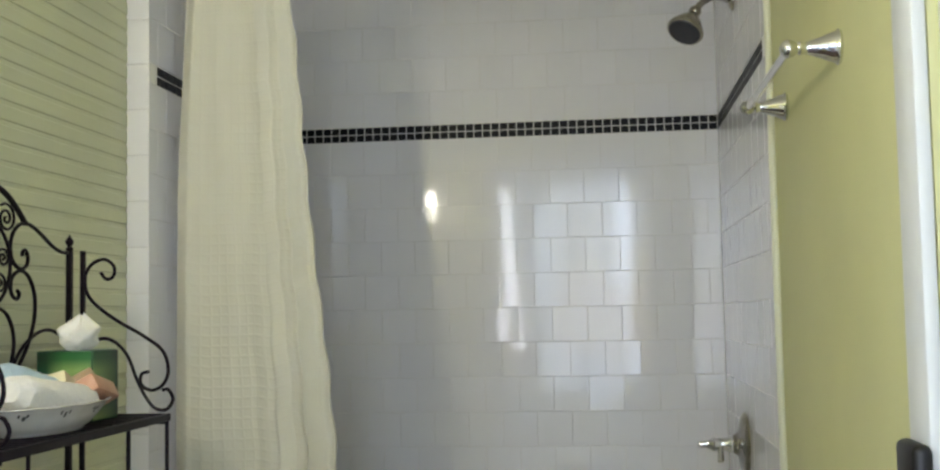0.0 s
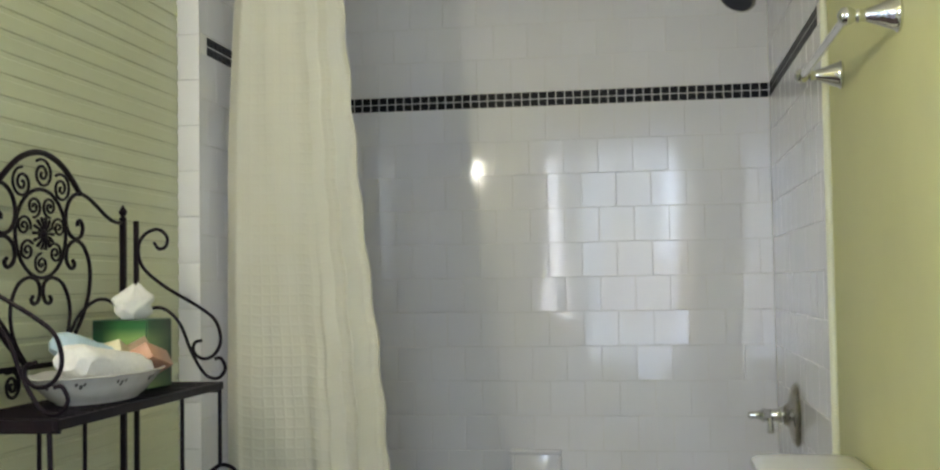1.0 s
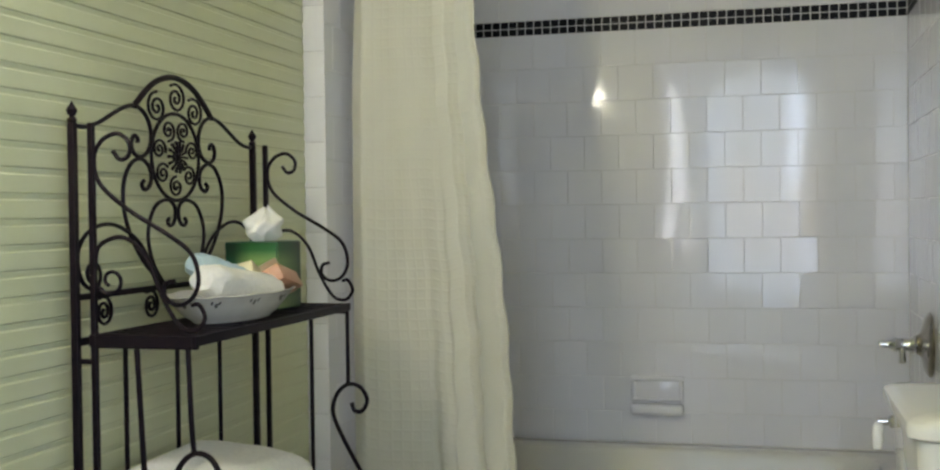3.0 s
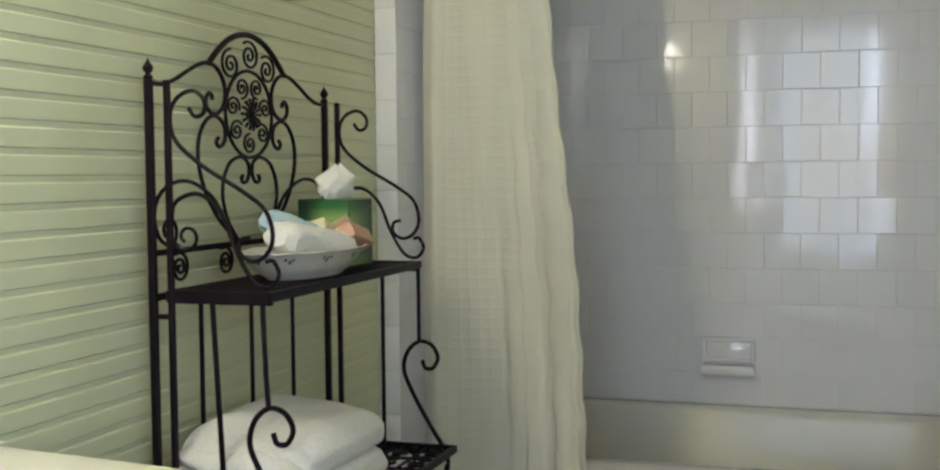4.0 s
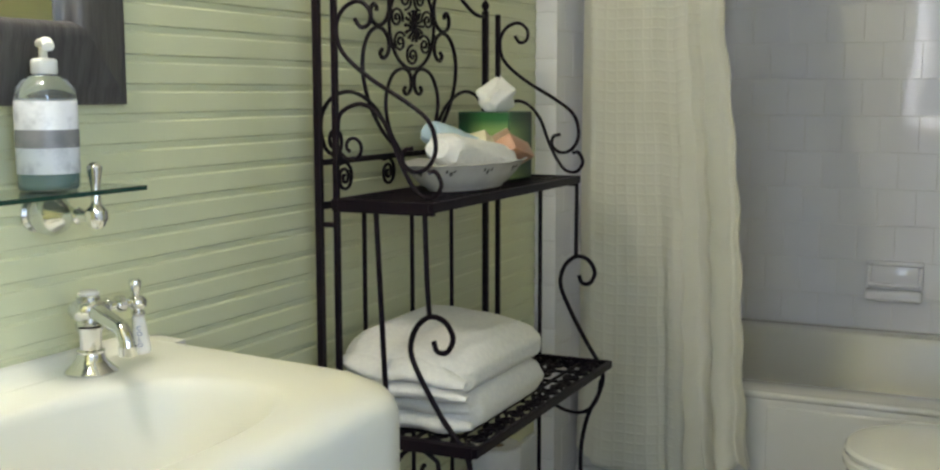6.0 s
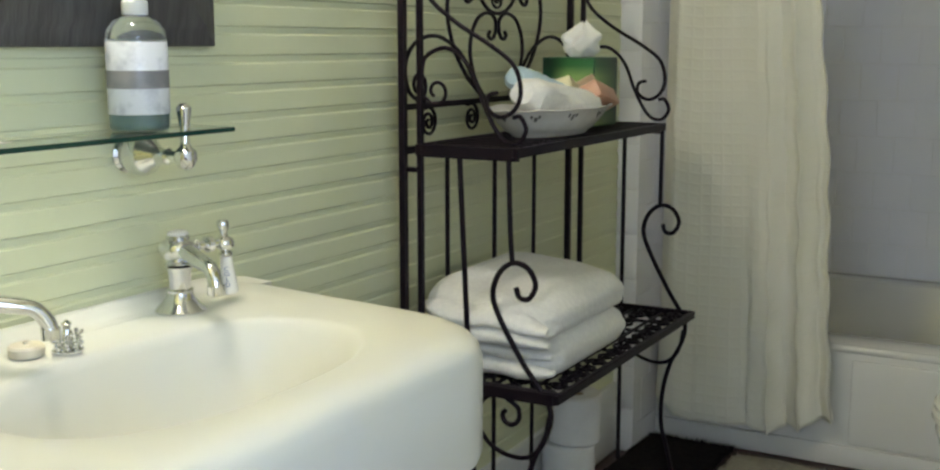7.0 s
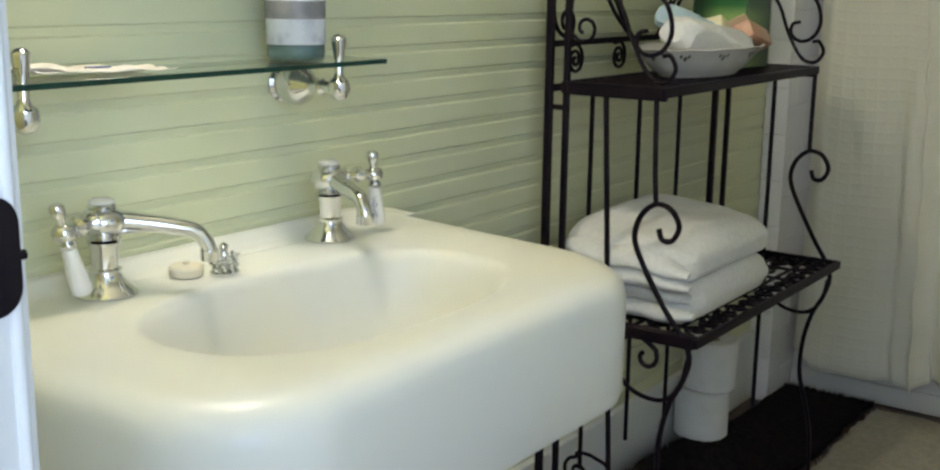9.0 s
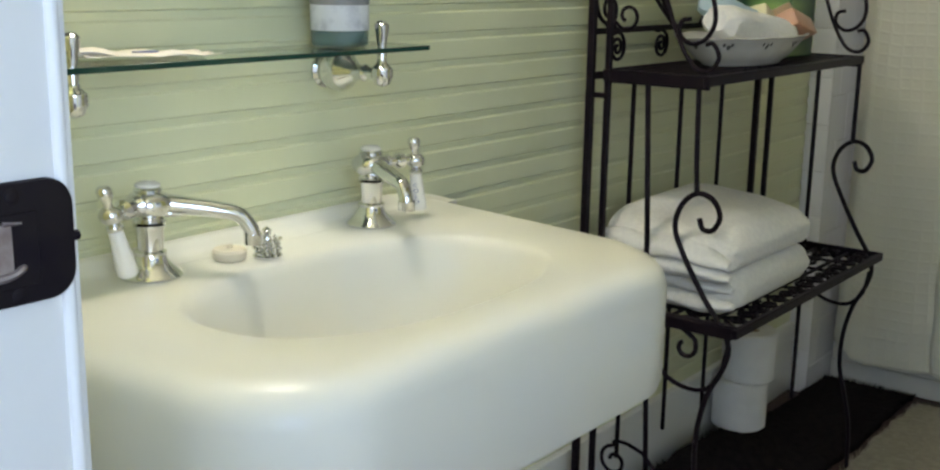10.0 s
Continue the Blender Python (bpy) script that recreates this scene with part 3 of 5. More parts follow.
for k, (z_, h, hy_) in enumerate(((ZL + 0.001, 0.084, 0.188), (ZL + 0.079, 0.088, 0.196))):
    t = empty("folded_towel", "thick white terry bath towel folded and stacked", "towel", "folded towels on the rack")
    cy_ = TCY + (0.012, 0.0)[k]
    part("fold", soft_slab(TCX + 0.004 * (1 - k), cy_, 0.126, hy_, z_, z_ + h, 3.1 * k), TERRY, t)
    y_ = cy_ - hy_ + 0.020
    part("rolled_edge", rolled_edge(y_ - 0.006, z_ + h * 0.27, h * 0.27, TCX - 0.116, TCX + 0.128, 2.0 + k), TERRY, t)
    part("rolled_edge", rolled_edge(y_ - 0.009, z_ + h * (0.74 if k == 0 else 0.66), h * 0.27, TCX - 0.116, TCX + 0.126, 9.0 + k), TERRY, t)

# tissue box and tissue
GREEN_CARD = mat("green_printed_card", (0.010, 0.055, 0.028), 0.4, second=(0.035, 0.12, 0.05), scale=9, mix=(0.4, 0.62))
TISSUE = mat("white_tissue", (0.85, 0.84, 0.80), 0.9, spec=0.1, second=(0.80, 0.79, 0.75), scale=20, bump=0.3, bump_scale=60)
tissue_box = empty("tissue_box", "green printed cardboard tissue box", "tissue box")
BX0, BX1, BY0, BY1, BZ0, BZ1 = -1.098, -0.984, 2.138, 2.256, ZT + 0.001, 1.036
part("carton", cube(BX0, BX1, BY0, BY1, BZ0, BZ1, 0.002), GREEN_CARD, tissue_box)


def card_print(name, axis, low, high):
    """Printed card: dark green at one edge and along the top, yellow-green in the middle, pale at the foot."""
    m = mat(name, (0.02, 0.10, 0.045), 0.35)
    n, l = m.node_tree.nodes, m.node_tree.links
    co = n.new("ShaderNodeTexCoord")
    sep = n.new("ShaderNodeSeparateXYZ")
    l.new(co.outputs["Object"], sep.inputs[0])
    ramps = []
    for k, (a, b), stops in ((axis, (low, high), ((0.0, (0.008, 0.05, 0.025)), (0.18, (0.012, 0.07, 0.03)), (0.5, (0.32, 0.45, 0.16)), (1.0, (0.40, 0.52, 0.22)))),
                             (2, (BZ0, BZ1), ((0.0, (0.9, 0.9, 0.9)), (0.14, (0.55, 0.6, 0.55)), (0.22, (0.2, 0.4, 0.3)), (0.5, (0.8, 0.9, 0.8)), (0.72, (0.75, 0.85, 0.75)), (0.88, (0.10, 0.32, 0.25)), (1.0, (0.06, 0.25, 0.18))))):
        r = n.new("ShaderNodeMapRange")
        r.inputs[1].default_value, r.inputs[2].default_value = a, b
        l.new(sep.outputs[k], r.inputs[0])
        ramp = n.new("ShaderNodeValToRGB")
        while len(ramp.color_ramp.elements) < len(stops):
            ramp.color_ramp.elements.new(0.5)
        for e, (p, c) in zip(ramp.color_ramp.elements, stops):
            e.position, e.color = p, (*c, 1)
        l.new(r.outputs[0], ramp.inputs[0])
        ramps.append(ramp)
    x = n.new("ShaderNodeMix")
    x.data_type, x.blend_type = "RGBA", "MULTIPLY"
    x.inputs[0].default_value = 1.0
    l.new(ramps[0].outputs[0], x.inputs[6])
    l.new(ramps[1].outputs[0], x.inputs[7])
    l.new(x.outputs[2], n["Principled BSDF"].inputs["Base Color"])
    return m


part("printed_panel", cube(BX0 + 0.002, BX1 - 0.002, BY0 - 0.0012, BY0, BZ0 + 0.003, BZ1 - 0.002, 0.0004, 1), card_print("yellow_green_print", 0, BX0, BX1), tissue_box, "yellow-green printed front panel")
part("printed_panel", cube(BX1, BX1 + 0.0012, BY0 + 0.002, BY1 - 0.002, BZ0 + 0.003, BZ1 - 0.002, 0.0004, 1), card_print("dark_green_print", 1, BY1 + 0.05, BY0 - 0.16), tissue_box, "dark green printed side panel")
part("slot", turned([(0.026, 0), (0.026, 0.0008), (0.024, 0.001)], pose((BX0 + BX1) / 2, (BY0 + BY1) / 2, BZ1) @ Matrix.Diagonal((0.6, 1, 1, 1)), 20), TISSUE, tissue_box)
layers = []
for k in range(16):
    f = k / 15
    ring = []
    for j in range(40):
        a = 2 * math.pi * j / 40
        r = (0.020 + 0.026 * math.sin(math.pi * min(1, f * 0.9 + 0.1))) * math.sqrt(max(0.02, 1 - max(0, f - 0.45) ** 2 * 3.1))
        r *= 1 + 0.10 * math.sin(3 * a + 4 * f) + 0.05 * math.sin(7 * a - 6 * f) + 0.30 * noise.noise(Vector((math.cos(a) * 2, math.sin(a) * 2, f * 4)))
        ring.append(Vector(((BX0 + BX1) / 2 + r * 0.75 * math.cos(a) + 0.004 * f, (BY0 + BY1) / 2 + r * math.sin(a) + 0.006 * f, BZ1 + 0.0005 + 0.066 * f + 0.006 * f * math.sin(2 * a + 1) + 0.003 * f * math.sin(5 * a))))
    layers.append(ring)
part("tissue", loft(layers), TISSUE, tissue_box, "crumpled white tissue standing out of the slot")

# oval bowl with wash cloths and soap
BOWL = mat("white_glazed_china", (0.74, 0.72, 0.68), 0.25, second=(0.68, 0.66, 0.62), scale=30)
bowl = empty("serving_bowl", "oval white china bowl with a moulded rim", "bowl")
bcx, bcy = -0.998, 1.966


def oval(rx_, ry_, z_, wave=0.0, n=72):
    rx_, ry_, z_ = rx_ * 0.97, ry_ * 0.94, ZT + 0.001 + (z_ - ZT - 0.001) * 0.90
    return [Vector((bcx + rx_ * math.cos(2 * math.pi * k / n) * (1 + wave * math.sin(12 * 2 * math.pi * k / n)), bcy + ry_ * math.sin(2 * math.pi * k / n) * (1 + wave * math.sin(12 * 2 * math.pi * k / n)), z_ + wave * 0.1 * math.sin(12 * 2 * math.pi * k / n))) for k in range(n)]


zb = ZT + 0.001
part("bowl_body", loft([oval(0.056, 0.124, zb), oval(0.058, 0.128, zb + 0.005), oval(0.066, 0.142, zb + 0.010), oval(0.081, 0.173, zb + 0.032), oval(0.094, 0.197, zb + 0.053, 0.006), oval(0.099, 0.206, zb + 0.056, 0.009), oval(0.096, 0.202, zb + 0.0575, 0.009), oval(0.085, 0.180, zb + 0.046), oval(0.060, 0.135, zb + 0.022), oval(0.03, 0.07, zb + 0.014)]), BOWL, bowl)

# dark discs on the bowl wall paint the shade inside its pierced holes
PIERCED = mat("shaded_piercing", (0.10, 0.09, 0.085), 0.7)
for k in range(10):
    for da, dz, sz in ((0.0, 0.040, 1.3), (-0.065, 0.044, 0.9), (0.065, 0.044, 0.9)):
        a = 2 * math.pi * (k + 0.35) / 10 + da
        f = (dz - 0.032) / 0.021
        rx_, ry_ = 0.97 * (0.081 + 0.013 * f), 0.94 * (0.173 + 0.024 * f)
        p = Vector((bcx + rx_ * math.cos(a), bcy + ry_ * math.sin(a), zb + 0.90 * dz))
        out = Vector((math.cos(a) / rx_, math.sin(a) / ry_, 0)).normalized() * 0.84 + Vector((0, 0, -0.54))
        part("piercing_shade", turned([(0.0040 * sz, -0.002), (0.0040 * sz, 0.0004), (0.0030 * sz, 0.0006)], Matrix.Translation(p) @ out.to_track_quat("Z", "Y").to_matrix().to_4x4() @ Matrix.Diagonal((0.7, 1.25, 1, 1)), 10), PIERCED, bowl)


def cloth_roll(name, label, material, a, b, r, seed, flat=0.75):
    """A rolled or folded cloth between two points."""
    bm = bmesh.new()
    a, b = Vector(a), Vector(b)
    n = 14
    rings = []
    d = (b - a).normalized()
    up = Vector((0, 0, 1))
    side = d.cross(up).normalized()
    for k in range(n + 1):
        f = k / n
        e = min(1, 7 * min(f, 1 - f) + 0.62)
        ring = []
        for j in range(24):
            q = 2 * math.pi * j / 24
            rr = r * e * (1 + 0.20 * noise.noise(Vector((math.cos(q) * 1.5, math.sin(q) * 1.5, f * 5 + seed))) + 0.07 * noise.noise(Vector((math.cos(q) * 4, math.sin(q) * 4, f * 14 + seed))))
            ring.append(a.lerp(b, f) + side * rr * math.cos(q) + (d.cross(side) * -1) * rr * flat * math.sin(q))
        rings.append(ring)
    return tagged(link(name, loft(rings), material), label, "cloth")


BLUE_TERRY = mat("pale_blue_terry", (0.55, 0.68, 0.76), 0.95, spec=0.1, second=(0.48, 0.62, 0.71), scale=50, bump=0.7, bump_scale=420)
cloth_roll("wash_cloth", "rolled white terry wash cloth in the bowl", TERRY, (-0.985, 1.822, zb + 0.080), (-0.958, 2.062, zb + 0.044), 0.038, 1.0, 0.78)
cloth_roll("wash_cloth", "rolled pale blue wash cloth in the bowl", BLUE_TERRY, (-1.035, 1.890, zb + 0.106), (-1.010, 2.085, zb + 0.060), 0.032, 5.0, 0.68)


def soap_bar(label, colour, dark, m, sx, sy, sz):
    material = mat("wrapped_soap", colour, 0.4, second=dark, scale=14)
    bm = cube(-sx / 2, sx / 2, -sy / 2, sy / 2, -sz / 2, sz / 2, 0.0035, 2)
    bm.transform(m)
    return tagged(link("soap_bar", bm, material), label, "soap")


soap_bar("tan paper-wrapped soap bar leaning in the bowl", (0.50, 0.25, 0.15), (0.60, 0.34, 0.22), pose(-0.960, 2.088, zb + 0.061, -14, -30, 10), 0.058, 0.110, 0.034)
soap_bar("cream soap bar leaning in the bowl", (0.72, 0.66, 0.42), (0.66, 0.58, 0.36), pose(-1.000, 2.048, zb + 0.080, -20, -16, 12), 0.035, 0.075, 0.024)
soap_bar("light brown soap bar tucked behind another in the bowl", (0.60, 0.42, 0.28), (0.66, 0.50, 0.34), pose(-1.004, 2.098, zb + 0.074, 18, -24, -14), 0.050, 0.085, 0.028)

# toilet rolls on the floor under the rack
PAPER = mat("white_paper", (0.80, 0.79, 0.78), 0.95, spec=0.1, second=(0.76, 0.75, 0.74), scale=30, bump=0.25, bump_scale=150)
for k in range(2):
    roll = empty("toilet_roll", "white toilet paper roll in a standing stack", "toilet roll", "stacked toilet rolls")
    dx, dy = (-0.014, -0.004)[k], (-0.018, -0.008)[k]
    z_ = 0.066 + 0.112 * k
    part("paper_roll", loft([[Vector((-1.085 + dx + r * math.cos(a), 2.315 + dy + r * math.sin(a), z_ + h)) for a in [2 * math.pi * j / 40 for j in range(40)]] for r, h in ((0.021, 0.001), (0.056, 0.0), (0.060, 0.004), (0.060, 0.107), (0.056, 0.111), (0.021, 0.110), (0.021, 0.001))], False, False), PAPER, roll)
    part("core", tube(bmesh.new(), [(-1.085 + dx, 2.315 + dy, z_ + 0.003), (-1.085 + dx, 2.315 + dy, z_ + 0.106)], 0.0205, 24), mat("brown_card_core", (0.35, 0.26, 0.17), 0.9), roll, "brown card core")

# ---- shower curtain ----
def curtain_cloth():
    m = mat("cream_waffle_cotton", (0.86, 0.835, 0.72), 0.9, spec=0.15, second=(0.83, 0.80, 0.68), scale=6)
    n, l = m.node_tree.nodes, m.node_tree.links
    b = n["Principled BSDF"]
    b.inputs["Subsurface Weight"].default_value = 0.0
    uv = n.new("ShaderNodeUVMap")
    sep = n.new("ShaderNodeSeparateXYZ")
    l.new(uv.outputs[0], sep.inputs[0])
    lines = []
    # raised threads every 26 mm both ways, each pair of rows with a slack, puckered strip between
    for k, step in ((0, 0.026), (1, 0.026)):
        d = n.new("ShaderNodeMath")
        d.operation = "DIVIDE"
        d.inputs[1].default_value = step
        wob = n.new("ShaderNodeTexNoise")
        wob.inputs["Scale"].default_value = 30
        l.new(uv.outputs[0], wob.inputs["Vector"])
        add = n.new("ShaderNodeMath")
        add.operation = "MULTIPLY_ADD"
        add.inputs[1].default_value = 0.004
        l.new(wob.outputs[0], add.inputs[0])
        l.new(sep.outputs[k], add.inputs[2])
        l.new(add.outputs[0], d.inputs[0])
        pp = n.new("ShaderNodeMath")
        pp.operation = "PINGPONG"
        pp.inputs[1].default_value = 0.5
        l.new(d.outputs[0], pp.inputs[0])
        mr = n.new("ShaderNodeMapRange")
        mr.interpolation_type = "SMOOTHSTEP"
        mr.inputs[1].default_value, mr.inputs[2].default_value = 0.0, 0.22
        mr.inputs[3].default_value, mr.inputs[4].default_value = 1.0, 0.0
        l.new(pp.outputs[0], mr.inputs[0])
        lines.append(mr)
    top = n.new("ShaderNodeMath")
    top.operation = "MAXIMUM"
    l.new(lines[0].outputs[0], top.inputs[0])
    l.new(lines[1].outputs[0], top.inputs[1])
    crepe = n.new("ShaderNodeTexNoise")
    crepe.inputs["Scale"].default_value = 160
    l.new(uv.outputs[0], crepe.inputs["Vector"])
    high = n.new("ShaderNodeMath")
    high.operation = "MULTIPLY_ADD"
    high.inputs[1].default_value = 0.5
    l.new(crepe.outputs[0], high.inputs[0])
    l.new(top.outputs[0], high.inputs[2])
    bp = n.new("ShaderNodeBump")
    bp.inputs["Strength"].default_value, bp.inputs["Distance"].default_value = 0.28, 0.004
    l.new(high.outputs[0], bp.inputs["Height"])
    l.new(bp.outputs[0], b.inputs["Normal"])
    tr = n.new("ShaderNodeBsdfTranslucent")
    tr.inputs["Color"].default_value = (0.84, 0.81, 0.70, 1)
    ms = n.new("ShaderNodeMixShader")
    ms.inputs[0].default_value = 0.22
    out = n["Material Output"]
    l.new(b.outputs[0], ms.inputs[1])
    l.new(tr.outputs[0], ms.inputs[2])
    l.new(ms.outputs[0], out.inputs["Surface"])
    return m


CURTAIN = curtain_cloth()
curtain = empty("shower_curtain", "cream waffle-weave shower curtain drawn aside in folds", "shower curtain")
bm = bmesh.new()
NU, NV = 260, 160
grid = []


def curtain_edge(v):
    """The free edge: it leans outwards and puckers between the rows of the weave."""
    return -0.790 + 0.165 * v ** 0.9 + 0.0035 * math.sin(70 * v) + 0.006 * math.sin(11 * v + 1.0) * (0.3 + v)



for j in range(NV + 1):
    v = j / NV                                   # 0 at the rod, 1 at the hem
    row = []
    for i in range(NU + 1):
        u = i / NU
        x0 = -1.052 - 0.055 * v - 0.012 * math.sin(v * 5)
        x1 = curtain_edge(v)
        ph = 2 * math.pi * (3.1 * u + 0.35 * math.sin(2.4 * math.pi * u + 0.5) + 0.10 * math.sin(2.2 * v + 5 * u))
        amp = (0.010 + 0.009 * v) * (0.7 + 0.5 * math.sin(6.1 * u + 0.8 + 1.3 * v))
        x = x0 + (x1 - x0) * (u + 0.016 * math.sin(2 * ph) * (0.3 + 0.7 * v) * min(1, 6 * (1 - u)))
        y = 2.835 - 0.006 * v + amp * math.sin(ph) + 0.006 * math.sin(2.3 * ph + 4 * v) * v * v + 0.012 * noise.noise(Vector((u * 4, v * 3, 0.3))) + 0.004 * noise.noise(Vector((u * 11, v * 7, 2.3)))
        hem = 0.085 + 0.05 * max(0, 0.22 - u) / 0.22 + 0.055 * max(0, u - 0.62) / 0.38 + 0.008 * math.sin(ph)
        z_ = 2.01 + (hem - 2.01) * v
        row.append(bm.verts.new((x, y, z_)))
    grid.append(row)
uvl = bm.loops.layers.uv.new("UVMap")
for j in range(NV):
    for i in range(NU):
        f = bm.faces.new((grid[j][i], grid[j][i + 1], grid[j + 1][i + 1], grid[j + 1][i]))
        for lp, (a, b) in zip(f.loops, ((i, j), (i + 1, j), (i + 1, j + 1), (i, j + 1))):
            lp[uvl].uv = (a / NU * 0.42, b / NV * 1.92)
cl = part("cloth", bm, CURTAIN, curtain)
so = cl.modifiers.new("thickness", "SOLIDIFY")
so.thickness, so.offset = 0.0022, 0
bm = bmesh.new()
tube(bm, [v for v in smooth_path([(curtain_edge(w), 2.832, 2.01 - (2.01 - 0.142) * w) for w in [k / 80 for k in range(81)]], 1)], 0.0022, 6)
part("side_hem", bm, CURTAIN, curtain)
rod = empty("curtain_rod", "chrome shower curtain rod between the end walls", "curtain rod")
part("rod_tube", tube(bmesh.new(), [(AXL, 2.835, 2.045), (AXR, 2.835, 2.045)], 0.0125, 16), CHROME, rod)
for k in range(9):
    a = [(-1.045 + 0.034 * k, 2.835 + 0.026 * math.cos(q), 2.034 + 0.026 * math.sin(q)) for q in [2 * math.pi * j / 20 for j in range(20)]]
    part("curtain_ring", tube(bmesh.new(), a, 0.0018, 6, True), CHROME, curtain, "chrome ring")

# ---- shower fittings ----
shower = empty("shower_fixture", "aged nickel shower head on a bent arm", "shower")
part("flange", turned([(0.03, 0), (0.029, 0.006), (0.018, 0.012), (0.011, 0.014)], pose(AXR, 3.33, 1.985, 0, -90, 0)), DARK_CHROME, shower)
part("arm", tube(bmesh.new(), smooth_path([(AXR, 3.33, 1.985), (0.345, 3.30, 1.99), (0.305, 3.27, 1.965), (0.285, 3.25, 1.94)]), 0.0095, 12), DARK_CHROME, shower)
part("head", turned([(0.012, 0.0), (0.017, 0.006), (0.017, 0.014), (0.012, 0.02), (0.022, 0.034), (0.038, 0.058), (0.050, 0.078), (0.053, 0.088), (0.050, 0.094), (0.046, 0.094)], look((0.288, 3.253, 1.945), (0.215, 3.175, 1.80)) @ pose(0, 0, 0, 180, 0, 0), 28), DARK_CHROME, shower)
part("spray_face", turned([(0.046, 0.0), (0.044, 0.003), (0.02, 0.004), (0.002, 0.002)], look((0.288, 3.253, 1.945), (0.215, 3.175, 1.80)) @ pose(0, 0, 0, 180, 0, 0) @ pose(0, 0, 0.0935), 24), mat("dark_spray_plate", (0.03, 0.03, 0.04), 0.4), shower, "dark perforated spray face")

valve = empty("shower_valve", "chrome shower valve with lever handle and plate", "shower valve")
VY, VZ = 3.36, 0.712
# chrome plate given darker metal, to imitate the dark reflections on it
part("escutcheon", turned([(0.088, 0), (0.090, 0.003), (0.088, 0.008), (0.076, 0.016), (0.055, 0.022), (0.036, 0.026), (0.028, 0.034), (0.026, 0.040)], pose(AXR, VY, VZ, 0, -90, 0), 40), DARK_CHROME, valve)
part("stem", turned([(0.024, 0), (0.026, 0.01), (0.018, 0.024), (0.017, 0.05), (0.021, 0.058), (0.014, 0.068), (0.009, 0.082), (0.011, 0.092), (0.008, 0.1), (0.001, 0.103)], pose(AXR - 0.036, VY, VZ, 0, -90, 0)), CHROME, valve)
part("lever", tube(bmesh.new(), [(AXR - 0.075, VY, VZ + 0.008), (AXR - 0.078, VY - 0.03, VZ - 0.045)], [0.007, 0.010], 12), CHROME, valve)

# ---- soap dish ----
dish = empty("soap_dish", "white ceramic soap dish set in the tile wall", "soap dish")
SDX0, SDX1, SDZ0, SDZ1 = -0.478, -0.305, 0.415, 0.540
part("back_plate", cube(SDX0 + 0.006, SDX1 - 0.006, YB - 0.010, YB - 0.0005, SDZ0 + 0.006, SDZ1 - 0.006, 0.004), TILE, dish)
for a in ((SDX0, SDX1, SDZ1 - 0.016, SDZ1), (SDX0, SDX0 + 0.015, SDZ0 + 0.036, SDZ1 - 0.0165), (SDX1 - 0.015, SDX1, SDZ0 + 0.036, SDZ1 - 0.0165)):
    part("rim", cube(a[0], a[1], YB - 0.022, YB - 0.002, a[2], a[3], 0.006, 3), TILE, dish)
part("tray", cube(SDX0, SDX1, YB - 0.058, YB - 0.002, SDZ0, SDZ0 + 0.035, 0.012, 4), TILE, dish)
part("grab_bar", tube(bmesh.new(), [(SDX0 + 0.01, YB - 0.03, SDZ0 + 0.05), (SDX1 - 0.01, YB - 0.03, SDZ0 + 0.05)], 0.006, 10), TILE, dish)

# ---- towel bar ----
towel_bar = empty("towel_bar", "polished chrome towel bar on bell-shaped posts", "towel bar")
TBZ = 1.531
for y in (1.969, 2.536):
    part("bracket", turned([(0.030, 0), (0.031, 0.004), (0.027, 0.008), (0.026, 0.014), (0.019, 0.03), (0.012, 0.05), (0.010, 0.062), (0.012, 0.066), (0.009, 0.070), (0.014, 0.077), (0.016, 0.084), (0.014, 0.092), (0.007, 0.098), (0.001, 0.1)], pose(XR - 0.0005, y, TBZ, 0, -90, 0), 28), CHROME, towel_bar)
part("bar", tube(bmesh.new(), [(XR - 0.083, 1.969, TBZ), (XR - 0.083, 2.536, TBZ)], 0.0085, 16), CHROME, towel_bar)

# ---- toilet ----
toilet = empty("toilet", "white porcelain toilet with closed lid and tank", "toilet")
CREAM = mat("cream_porcelain", (0.80, 0.77, 0.66), 0.12, coat=0.4, second=(0.78, 0.76, 0.66), scale=5)
tcy = 2.225


def tank_ring(d, z_):
    return rrect(0.300, tcy, 0.094 - d, 0.215 - d, z_, 0.03, 10)


part("tank", loft([tank_ring(0.02, 0.40), tank_ring(0.012, 0.42), tank_ring(0.0, 0.69), tank_ring(0.0, 0.70)]), CREAM, toilet)
part("tank_lid", loft([rrect(0.298, tcy, hx_, hy_, z_, 0.035, 10) for hx_, hy_, z_ in ((0.100, 0.222, 0.702), (0.108, 0.231, 0.708), (0.110, 0.233, 0.722), (0.108, 0.230, 0.731), (0.098, 0.220, 0.738), (0.070, 0.190, 0.742), (0.040, 0.160, 0.743))]), CREAM, toilet)


def seat_ring(s, z_, n=64):
    out = []
    for k in range(n):
        a = 2 * math.pi * k / n
        c, t = math.cos(a), math.sin(a)
        out.append(Vector((-0.085 + (0.245 if c < 0 else 0.205) * s * (abs(c) ** 0.9) * (1 if c > 0 else -1), tcy + 0.182 * s * (abs(t) ** 0.92) * (1 if t > 0 else -1), z_)))
    return out


